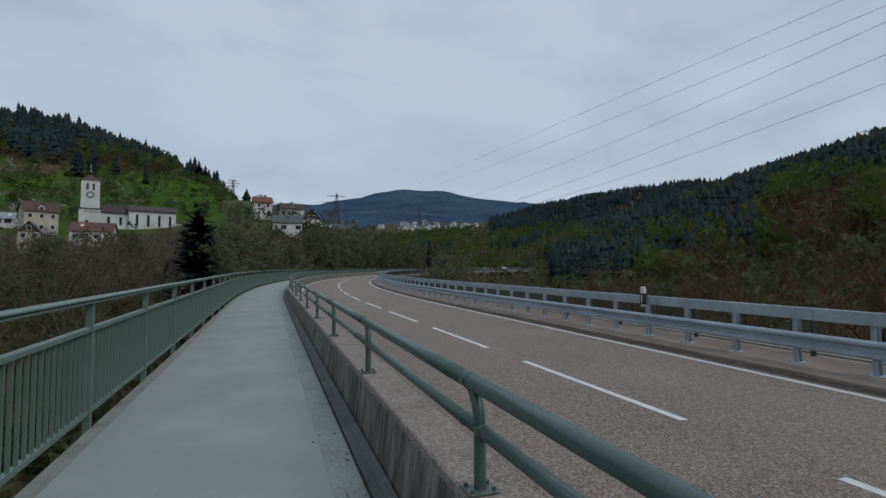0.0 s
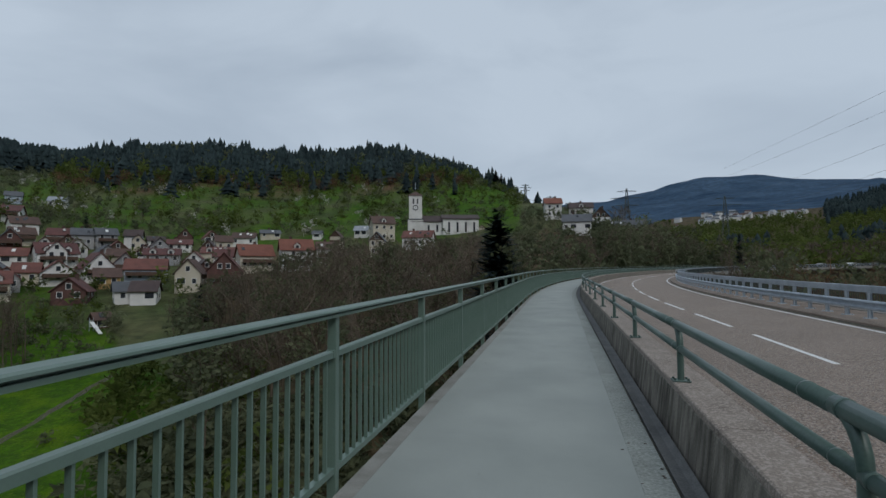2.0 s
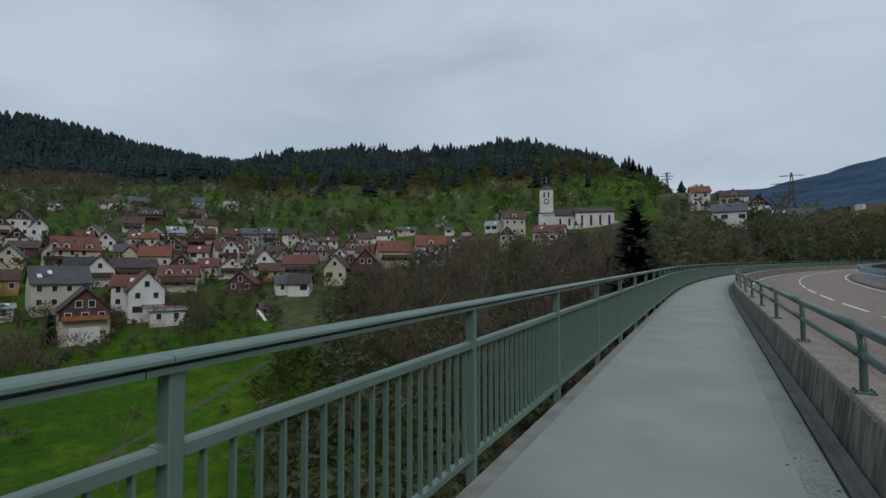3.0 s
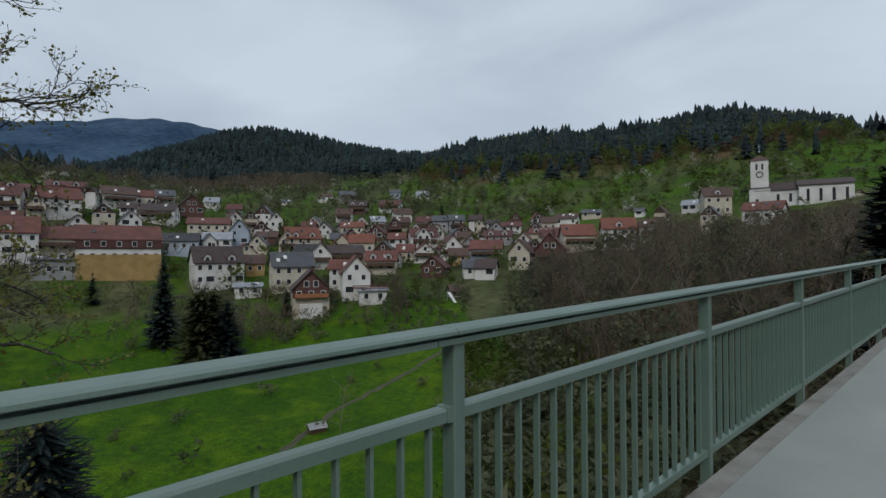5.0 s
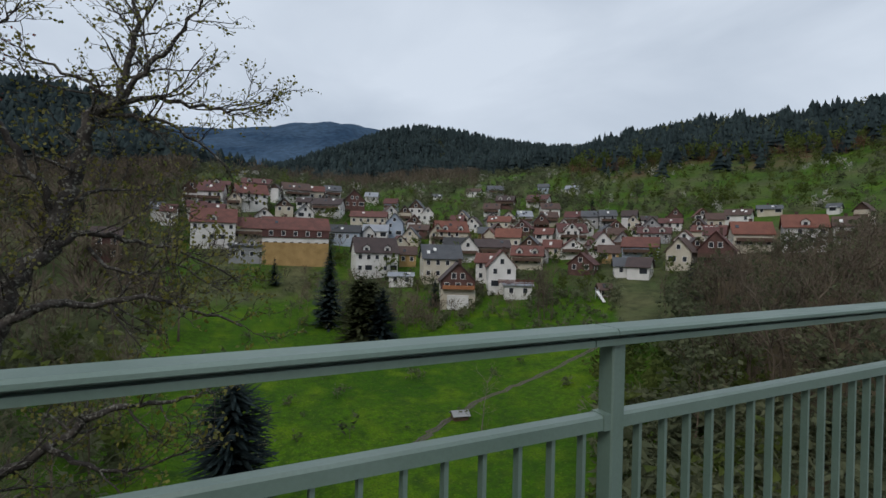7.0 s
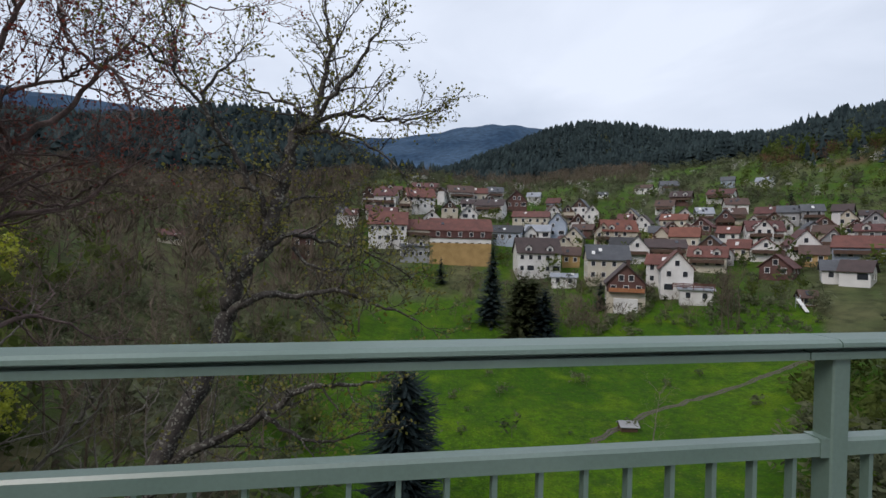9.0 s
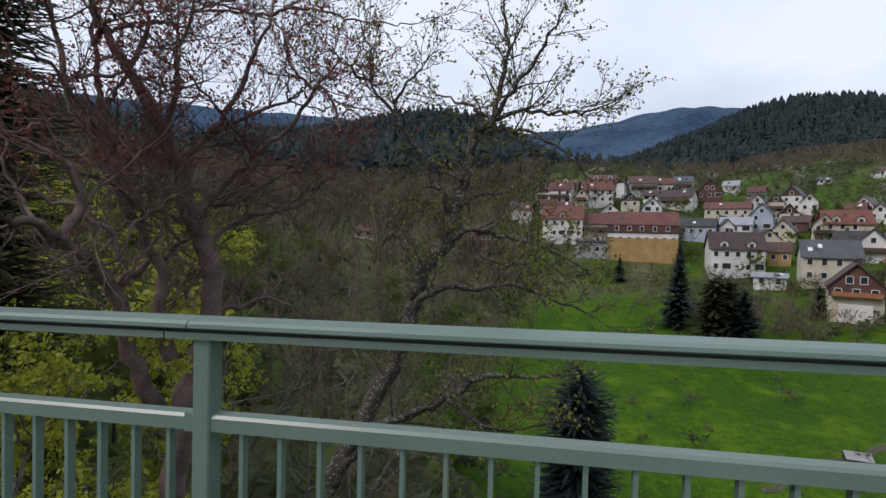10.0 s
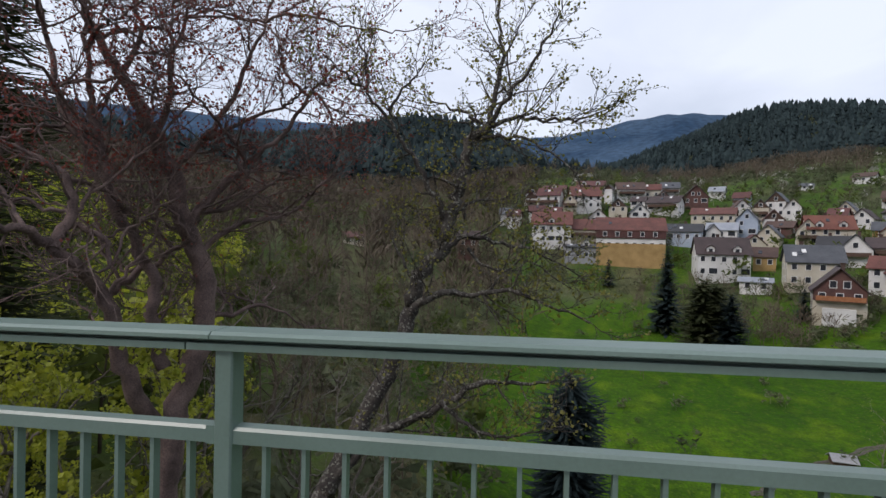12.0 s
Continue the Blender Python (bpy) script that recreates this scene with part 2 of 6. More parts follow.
def leafy(m, share=0.45):
    """Lets light through thin leaves."""
    t = m.node_tree
    bs = t.nodes["Principled BSDF"]
    tr = t.nodes.new("ShaderNodeBsdfTranslucent")
    t.links.new(bs.inputs["Base Color"].links[0].from_socket, tr.inputs[0])
    mx = t.nodes.new("ShaderNodeMixShader")
    mx.inputs[0].default_value = share
    t.links.new(bs.outputs[0], mx.inputs[1])
    t.links.new(tr.outputs[0], mx.inputs[2])
    t.links.new(mx.outputs[0], t.nodes["Material Output"].inputs[0])
    return m


for leaf_material in (PINE, BUD, COPPER, FRESH, FARFRESH, SHRUB, BLOSSOM):
    leafy(leaf_material)
LAND = ground_material()
# aerial haze is painted into this base colour: distant forest turned blue
HAZEWOOD = surface("haze_tinted_far_wood", (0.022, 0.048, 0.086), (0.050, 0.088, 0.138), 0.006, 0.95, 0, 0.05, 0.28, spec=0.05)

# ---- the lie of the land: ground heights along bearings seen from the bridge ----
# bearing in degrees, counted from the bridge's first straight towards the village side
RINGS = np.array([0, 30, 60, 100, 150, 220, 320, 450, 600, 900, 1400, 2200, 3200.0])
SLOPES = {}


def slope(bearing, *heights):
    SLOPES[bearing] = heights


slope(-135, -12, -8, 0.0, 14.1, 34.1, 56.1, 80.1, 105, 130, 170, 200, 260, 330)
slope(-90, -14, -12, -7.9, 4.2, 20.3, 40.5, 66.7, 96.0, 126.4, 167.1, 200, 260, 330)
slope(-62, -14, -14, -11.9, -5.7, 6.4, 25.0, 50.2, 83.9, 121.2, 165.9, 150, 200, 280)
slope(-54, -14, -14, -12.9, -7.7, 2.4, 17.5, 41.5, 70.7, 98.9, 131.4, 176.7, 247.6, 343.8)
slope(-45, -14, -14, -13.9, -10.7, -3.6, 9.1, 28.2, 51.9, 75.2, 107.9, 221.1, 281.1, 359.8)
slope(-35, -14, -14, -13.9, -11.7, -7.5, 1.3, 14.6, 30.7, 48.3, 85.4, 212.7, 297.6, 403.8)
slope(-25, -14, -14, -13.9, -11.7, -8.5, -4.0, 3.9, 13.1, 30.2, 78.3, 160.3, 291.9, 466.4)
slope(-15, -14, -13, -9.9, -5.5, -2.3, 2.1, 6.6, 14.4, 29.1, 72.7, 154.7, 293.0, 543.5)
slope(-6, -14, -13, -7.8, -3.3, 3.0, 19.7, 27.0, 22.7, 28.3, 65.4, 120, 260, 450)
slope(0, -14, -14, -8.8, -4.2, 5.2, 26.5, 42.6, 39.9, 38.5, 55.7, 80, 250, 430)
slope(6, -14, -15, -10.8, -5.4, 4.9, 23.9, 48.4, 73.8, 75.7, 73.6, 81.0, 241.5, 422.2)
slope(12, -14, -16, -12.8, -6.4, 3.9, 21.6, 49.6, 86.2, 113.6, 110.4, 92.0, 203.1, 404.5)
slope(20, -14, -17, -13.8, -8.2, 3.2, 19.7, 47.4, 87.4, 134.6, 148.9, 113.3, 205.1, 407.4)
slope(30, -14, -18, -14.7, -9.0, 2.5, 17.2, 44.0, 82.2, 127.6, 160.4, 154.9, 227.7, 411.2)
slope(40, -14, -18, -15.7, -11.0, -0.5, 15.5, 42.8, 81.8, 125.7, 163.6, 166.5, 250.2, 414.9)
slope(50, -14, -19, -17.8, -12.2, -1.8, 14.5, 39.8, 72.2, 103.0, 156.5, 178.1, 272.8, 418.6)
slope(58, -14, -20, -18.8, -13.3, -1.9, 14.8, 38.0, 64.7, 94.3, 175.4, 189.4, 294.8, 441.6)
slope(68, -14, -20, -18.8, -14.5, -3.2, 15.5, 36.8, 58.7, 88.3, 194.4, 200.5, 456.5, 504.1)
slope(76, -14, -20, -18.9, -14.7, -3.6, 21.1, 37.2, 49.9, 71.2, 155.9, 200.9, 521.4, 562.1)
slope(86, -13, -19, -18.9, -13.8, -2.7, 23.8, 42.3, 52.3, 60.4, 104.6, 182.0, 458.1, 564.5)
slope(96, -13, -16, -17.0, -12.8, -2.8, 18.2, 38.9, 63.5, 119.3, 131.0, 170, 440, 560)
slope(105, -12, -13, -13.0, -8.9, 0.1, 14.4, 34.8, 67.6, 126.1, 133.1, 155.3, 467.0, 556.5)
slope(118, -10, -11, -9, -3, 6, 18, 36, 62, 98, 132, 148.7, 479.3, 502.7)
slope(140, -8, -8, -3, 5, 16, 31, 52, 76, 102, 140, 146.6, 444.7, 452.3)
slope(175, -9, -5, 4, 18, 36, 60, 88, 118, 145, 175, 175.6, 241.6, 324.1)

BEARINGS = np.array(sorted(SLOPES), float)
TABLE = np.array([SLOPES[b] for b in sorted(SLOPES)], float)
BEARINGS = np.concatenate([BEARINGS[-2:] - 360, BEARINGS, BEARINGS[:2] + 360])
TABLE = np.concatenate([TABLE[-2:], TABLE, TABLE[:2]])


def hermite(x, xs, ys_at):
    """Smooth curve through xs, with ys_at(i) the value at knot i."""
    i = np.clip(np.searchsorted(xs, x, side="right") - 1, 0, len(xs) - 2)
    j, h, k = i + 1, np.maximum(i - 1, 0), np.minimum(i + 2, len(xs) - 1)
    d = xs[j] - xs[i]
    t = (x - xs[i]) / d
    yi, yj, yh, yk = ys_at(i), ys_at(j), ys_at(h), ys_at(k)
    mi = (yj - yh) / np.maximum(xs[j] - xs[h], 1e-6) * d
    mj = (yk - yi) / np.maximum(xs[k] - xs[i], 1e-6) * d
    t2, t3 = t * t, t * t * t
    return (2 * t3 - 3 * t2 + 1) * yi + (t3 - 2 * t2 + t) * mi + (3 * t2 - 2 * t3) * yj + (t3 - t2) * mj


LOGR = np.log(RINGS + 40)


def polar_height(az, r):
    az = (np.asarray(az, float) + 180) % 360 - 180
    lr = np.log(np.minimum(np.asarray(r, float), 3200) + 40)
    az, lr = np.broadcast_arrays(az, lr)
    return hermite(az, BEARINGS, lambda i: hermite(lr, LOGR, lambda q: TABLE[i, q]))


def ground_height(x, y):
    x, y = np.asarray(x, float), np.asarray(y, float)
    r = np.hypot(x, y)
    z = polar_height(np.degrees(np.arctan2(-x, y)), r)
    rough = np.sin(x * 0.09 + 1.3 * np.sin(y * 0.05)) * np.sin(y * 0.083 + 0.7) * 0.5
    wave = np.sin(x * 0.021 + 2.0 * np.sin(y * 0.013)) * np.sin(y * 0.018 + 1.1)
    return z + rough * np.clip(r / 60, 0, 1) * 0.6 + wave * np.clip((r - 250) / 500, 0, 3) * 3.0

# ---- building helpers ----
def part(name, bm, material, parent=None, label=""):
    """Links a bmesh as one mesh object, under a thing or a part where one is given."""
    bmesh.ops.recalc_face_normals(bm, faces=bm.faces)
    me = bpy.data.meshes.new(name)
    bm.to_mesh(me)
    bm.free()
    me.materials.append(material)
    ob = new(name, me)
    ob.parent = parent
    return tagged(ob, label)


def mesh_part(name, me, parent, m=None, label=""):
    """Another object on mesh data that exists already."""
    ob = new(name, me)
    ob.parent = parent
    if m is not None:
        ob.matrix_basis = m
    return tagged(ob, label)


def box(bm, x0, x1, y0, y1, z0, z1, m=None):
    vs = [bm.verts.new((x, y, z)) for x in (x0, x1) for y in (y0, y1) for z in (z0, z1)]
    for f in ((0, 1, 3, 2), (4, 6, 7, 5), (0, 4, 5, 1), (2, 3, 7, 6), (0, 2, 6, 4), (1, 5, 7, 3)):
        bm.faces.new([vs[i] for i in f])
    if m is not None:
        bmesh.ops.transform(bm, matrix=m, verts=vs)
    return vs


def soft_box(bm, x0, x1, y0, y1, z0, z1, r=0.004):
    vs = box(bm, x0, x1, y0, y1, z0, z1)
    es = {e for v in vs for e in v.link_edges}
    bmesh.ops.bevel(bm, geom=list(es), offset=r, segments=1, affect="EDGES")


def rod(bm, a, b, r, sides=6, r2=None):
    """A straight round bar from a to b."""
    a, b = Vector(a), Vector(b)
    d = (b - a)
    q = d.to_track_quat("Z", "Y")
    rings = []
    for p, rad in ((a, r), (b, r if r2 is None else r2)):
        rings.append([bm.verts.new(p + q @ Vector((rad * math.cos(2 * math.pi * i / sides), rad * math.sin(2 * math.pi * i / sides), 0))) for i in range(sides)])
    for i in range(sides):
        j = (i + 1) % sides
        bm.faces.new((rings[0][i], rings[0][j], rings[1][j], rings[1][i]))
    bm.faces.new(rings[0][::-1])
    bm.faces.new(rings[1])


# ---- the bridge: straight, then a long bend to the right, gently rising ----
S0, R, GRADE = 26.0, 225.0, 0.0172
END = 270.0


def path(s, off=0.0, z=0.0):
    """The place off metres to the right of the line at s metres along it, and the heading."""
    if s < S0:
        x, y, a = 0.0, s, 0.0
    else:
        a = (s - S0) / R
        x, y = R * (1 - math.cos(a)), S0 + R * math.sin(a)
    return Vector((x + off * math.cos(a), y - off * math.sin(a), z + GRADE * s)), a


def at_path(s, off=0.0, z=0.0):
    p, a = path(s, off, z)
    return Matrix.Translation(p) @ Matrix.Rotation(-a, 4, "Z")


def stations(s0, s1, step):
    n = max(1, int(round((s1 - s0) / step)))
    return [s0 + (s1 - s0) * i / n for i in range(n + 1)]


def sweep(bm, prof, s0, s1, step=2.0):
    """Draws a closed profile of (offset, height) along the line."""
    prev = None
    for s in stations(s0, s1, step):
        ring = [bm.verts.new(path(s, o, z)[0]) for o, z in prof]
        if prev:
            for j in range(len(prof)):
                k = (j + 1) % len(prof)
                bm.faces.new((prev[j], prev[k], ring[k], ring[j]))
        else:
            bm.faces.new(ring[::-1])
        prev = ring
    bm.faces.new(prev)
    return bm


def rect(a, b, z0, z1):
    return [(a, z0), (b, z0), (b, z1), (a, z1)]


def ring_profile(o, z, r, n=12):
    return [(o + r * math.cos(2 * math.pi * i / n), z + r * math.sin(2 * math.pi * i / n)) for i in range(n)]


def structure(name, bm, material, label, category):
    return tagged(part(name, bm, material), label, category, kind="structure")


BACK = -24.0
structure("pavement", sweep(bmesh.new(), rect(-1.40, 0.855, -0.30, 0.0), BACK, END), COATING, "smooth grey coated footway along the bridge", "pavement")
structure("trim_edge", sweep(bmesh.new(), [(-1.56, -0.34), (-1.40, -0.34), (-1.40, 0.003), (-1.55, -0.004)], BACK, END), EDGE, "weathered bare concrete edge of the footway", "edge")
structure("trim_joint", sweep(bmesh.new(), rect(0.855, 0.885, -0.30, -0.035), BACK, END), MOSS, "dirty open joint beside the footway gutter", "joint")
structure("gutter", sweep(bmesh.new(), [(0.885, -0.3), (1.05, -0.3), (1.05, -0.004), (0.98, -0.02), (0.885, -0.006)], BACK, END), GUTTER, "narrow concrete gutter strip at the parapet foot", "gutter")

structure("trim_margin", sweep(bmesh.new(), [(0.60, -0.01), (0.854, -0.01), (0.854, 0.001), (0.62, 0.003)], BACK, END), MARGIN, "dirty worn margin of the footway", "margin")

# the low parapet, cast in lengths with open joints
parapet = tagged(new("wall_parapet"), "low weathered concrete parapet with streaky dark stains", "wall", kind="structure")
SEG = 3.25
s = BACK + 0.55
while s < END - SEG:
    fine = s < 60
    seg = part("wall_segment", sweep(bmesh.new(), [(1.05, -0.30), (1.56, -0.42), (1.52, 0.40), (1.15, 0.40), (1.135, 0.385)], s + 0.006, s + SEG - 0.006, 1.1 if fine else 3.2), WALL, parapet)
    cap = part("coping", sweep(bmesh.new(), [(1.142, 0.392), (1.525, 0.392), (1.52, 0.437), (1.51, 0.445), (1.16, 0.45), (1.145, 0.44)], s + 0.004, s + SEG - 0.004, 1.1 if fine else 3.2), WALLTOP, seg, "rough washed concrete coping")
    s += SEG

ROAD_Z = -0.25
structure("road", sweep(bmesh.new(), rect(1.54, 8.86, -0.9, ROAD_Z), BACK, END), ASPHALT, "worn brownish grey asphalt carriageway", "road")
structure("road_edge_line", sweep(bmesh.new(), rect(8.44, 8.57, ROAD_Z - 0.01, ROAD_Z + 0.005), BACK, END), PAINT, "thin white edge line on asphalt", "road marking")
structure("road_edge_line_2", sweep(bmesh.new(), rect(1.92, 2.04, ROAD_Z - 0.01, ROAD_Z + 0.005), BACK, END), PAINT, "thin white edge line beside the parapet", "road marking")
s = 6.67 - 6.05 * 4
while s < END - 6:
    dash = structure("road_dash", sweep(bmesh.new(), rect(5.0, 5.12, ROAD_Z - 0.01, ROAD_Z + 0.005), s, s + 4.2, 1.4), PAINT, "white centre line dash on asphalt", "road marking")
    tagged(dash, group="centre line dashes")
    s += 6.05
structure("kerb", sweep(bmesh.new(), [(8.86, -0.9), (9.02, -0.9), (9.02, -0.13), (8.90, -0.135), (8.86, -0.16)], BACK, END), SAND, "low dirty concrete kerb", "kerb")
structure("shoulder", sweep(bmesh.new(), rect(9.02, 10.85, -0.9, -0.132), BACK, END), SAND, "brown dusty concrete strip under the guard rail", "shoulder")
structure("trim_dirt", sweep(bmesh.new(), [(8.62, -0.27), (8.86, -0.27), (8.86, -0.22), (8.74, -0.242)], BACK, 60), MOSS, "drift of dirt along the kerb", "dirt")
structure("bridge_deck", sweep(bmesh.new(), [(-1.48, -0.34), (-1.48, -0.75), (2.2, -1.0), (2.6, -2.6), (8.0, -2.6), (8.4, -1.0), (11.05, -0.72), (11.05, -0.10), (10.85, -0.10), (10.85, -0.91), (1.0, -0.91), (1.0, -0.34)], BACK, END, 4), CONCRETE, "concrete box girder carrying the bridge", "bridge")
for s in (-20, 22, 62, 104, 146, 188, 230):
    p, a = path(s, 5.3)
    bm = bmesh.new()
    box(bm, -2.2, 2.2, -0.8, 0.8, -34, p.z - 2.6, Matrix.Translation((p.x, p.y, 0)) @ Matrix.Rotation(-a, 4, "Z"))
    tagged(structure("bridge_pier", bm, CONCRETE, "plain concrete pier under the bridge deck", "pier"), group="bridge piers")

# ---- footway railing: flat posts, capped handrail and upright flat bars ----
RAILX = -1.6
BAY, FIRST = 2.5, 2.766


def bar_mesh():
    bm = bmesh.new()
    box(bm, -0.015, 0.015, -0.007, 0.007, 0.15, 0.975)
    me = bpy.data.meshes.new("bar")
    bm.to_mesh(me)
    bm.free()
    me.materials.append(RAIL)
    return me


def post_mesh():
    bm = bmesh.new()
    soft_box(bm, -0.036, 0.036, -0.03, 0.03, -0.30, 1.272, 0.005)
    box(bm, -0.045, 0.039, -0.05, 0.05, -0.31, -0.10)
    rod(bm, (0.038, -0.03, -0.16), (0.05, -0.03, -0.16), 0.012)
    rod(bm, (0.038, 0.03, -0.16), (0.05, 0.03, -0.16), 0.012)
    me = bpy.data.meshes.new("post")
    bm.to_mesh(me)
    bm.free()
    me.materials.append(RAIL)
    return me


BAR, POST = bar_mesh(), post_mesh()


def railing_bay(k):
    """One bay of the railing, from its post to the next."""
    s0 = FIRST + BAY * k
    s1 = s0 + BAY
    fine = -6 <= k <= 14
    step = 0.85 if s1 > S0 else BAY
    th = new("railing_bay")
    tagged(th, "green painted steel railing bay with upright flat bars", "railing", "railing bays along the footway")
    mesh_part("post", POST, th, at_path(s0, RAILX))
    web = [(-0.05, 1.264), (0.05, 1.264), (0.05, 1.286), (0.026, 1.287), (0.026, 1.301), (-0.026, 1.301), (-0.026, 1.287), (-0.05, 1.286)]
    cap = [(-0.062, 1.300), (0.062, 1.300), (0.066, 1.303), (0.064, 1.315), (0.052, 1.324), (-0.052, 1.324), (-0.064, 1.315), (-0.066, 1.303)]
    part("handrail", sweep(bmesh.new(), [(RAILX + o, z) for o, z in cap], s0 - 0.03, s1 - 0.034, step), RAIL, th)
    part("handrail_web", sweep(bmesh.new(), [(RAILX + o, z) for o, z in web], s0 - 0.12, s1 - 0.126, step), RAIL, th, "narrow flat under the handrail")
    mid = [(-0.030, 0.968), (0.028, 0.968), (0.028, 1.010), (0.020, 1.0195), (-0.024, 1.0195), (-0.030, 1.012)]
    part("middle_rail", sweep(bmesh.new(), [(RAILX + o, z) for o, z in mid], s0 + 0.03, s1 - 0.03, step), RAIL, th)
    part("bottom_rail", sweep(bmesh.new(), rect(RAILX - 0.028, RAILX + 0.026, 0.125, 0.168), s0 + 0.03, s1 - 0.03, step), RAIL, th)
    part("rail_sleeve", sweep(bmesh.new(), rect(RAILX - 0.033, RAILX + 0.031, 0.965, 1.0225), s1 - 0.06, s1 - 0.03, 0.2), RAIL, th, "short joint sleeve on the middle rail")
    n = 19
    if fine:
        for i in range(1, n):
            mesh_part("bar", BAR, th, at_path(s0 + BAY * i / n, RAILX))
    else:
        bm = bmesh.new()
        for i in range(1, n):
            box(bm, -0.015, 0.015, -0.007, 0.007, 0.15, 0.975, at_path(s0 + BAY * i / n, RAILX))
        tagged(part("bar_infill", bm, RAIL, th), kind="stuff")


for k in range(-8, 66):
    railing_bay(k)


# ---- tube rail on the parapet: posts that bend over at the top, two round rails ----
TX, TZ = 1.235, 0.45


def tube_post():
    bm = bmesh.new()
    pts = [Vector((0, 0, 0.012)), Vector((0, 0, 0.345))]
    for i in range(1, 7):
        t = i / 6 * math.pi / 2
        pts.append(Vector((0, 0.21 * (1 - math.cos(t)), 0.345 + 0.21 * math.sin(t))))
    rad, n, prev = 0.033, 12, None
    for i, p in enumerate(pts):
        d = (pts[min(i + 1, len(pts) - 1)] - pts[max(i - 1, 0)]).normalized()
        side = Vector((1, 0, 0))
        up = d.cross(side)
        loop = [bm.verts.new(p + rad * (math.cos(2 * math.pi * j / n) * side + math.sin(2 * math.pi * j / n) * up)) for j in range(n)]
        if prev:
            for j in range(n):
                q = (j + 1) % n
                bm.faces.new((prev[j], prev[q], loop[q], loop[j]))
        prev = loop
    for f in bm.faces:
        f.smooth = True
    me = bpy.data.meshes.new("post")
    bm.to_mesh(me)
    bm.free()
    me.materials.append(TUBE)
    return me


def base_plate():
    bm = bmesh.new()
    soft_box(bm, -0.085, 0.085, -0.07, 0.07, 0.0, 0.014, 0.003)
    for x in (-0.062, 0.062):
        for y in (-0.048, 0.048):
            rod(bm, (x, y, 0.012), (x, y, 0.034), 0.012)
    me = bpy.data.meshes.new("base_plate")
    bm.to_mesh(me)
    bm.free()
    me.materials.append(TUBE)
    return me


def smooth(ob):
    for f in ob.data.polygons:
        f.use_smooth = True
    return ob


TPOST, TPLATE = tube_post(), base_plate()
TBAY, TFIRST = 3.25, 4.10
for k in range(-8, 50):
    s0 = TFIRST + TBAY * k
    th = tagged(new("tube_rail_bay"), "dark green tubular steel rail bolted on the concrete parapet", "guard rail", "tube rail bays on the parapet")
    post = mesh_part("post", TPOST, th, at_path(s0, TX, TZ))
    mesh_part("base_plate", TPLATE, post, None, "bolted square base plate")
    fine = k < 12
    st = 1.1 if fine else 1.7
    n = 14 if fine else 8
    smooth(part("top_tube", sweep(bmesh.new(), ring_profile(TX, TZ + 0.555, 0.046, n), s0 + 0.2, s0 + TBAY + 0.2, st), TUBE, th))
    smooth(part("lower_tube", sweep(bmesh.new(), ring_profile(TX, TZ + 0.325, 0.036, n), s0, s0 + TBAY, st), TUBE, th))
    if fine:
        for s, z, r in ((s0 + 0.12, 0.555, 0.050), (s0 + 0.46, 0.555, 0.049), (s0 - 0.07, 0.325, 0.041), (s0 + 0.20, 0.325, 0.041)):
            smooth(part("sleeve", sweep(bmesh.new(), ring_profile(TX, TZ + z, r, 14), s, s + 0.025, 0.1), TUBE, th))

# ---- galvanised guard rail on the far side of the road ----
GX, GZ = 9.60, -0.132


def guard_post():
    bm = bmesh.new()
    box(bm, -0.05, 0.05, -0.004, 0.004, 0.0, 0.98)
    box(bm, -0.054, -0.046, -0.045, 0.045, 0.0, 0.98)
    box(bm, 0.046, 0.054, -0.045, 0.045, 0.0, 0.98)
    me = bpy.data.meshes.new("post")
    bm.to_mesh(me)
    bm.free()
    me.materials.append(STEEL)
    return me


def guard_foot():
    bm = bmesh.new()
    soft_box(bm, -0.15, 0.15, -0.12, 0.12, 0.0, 0.018, 0.003)
    for x in (-0.11, 0.11):
        for y in (-0.08, 0.08):
            rod(bm, (x, y, 0.016), (x, y, 0.05), 0.017)
    me = bpy.data.meshes.new("foot_plate")
    bm.to_mesh(me)
    bm.free()
    me.materials.append(STEEL)
    return me


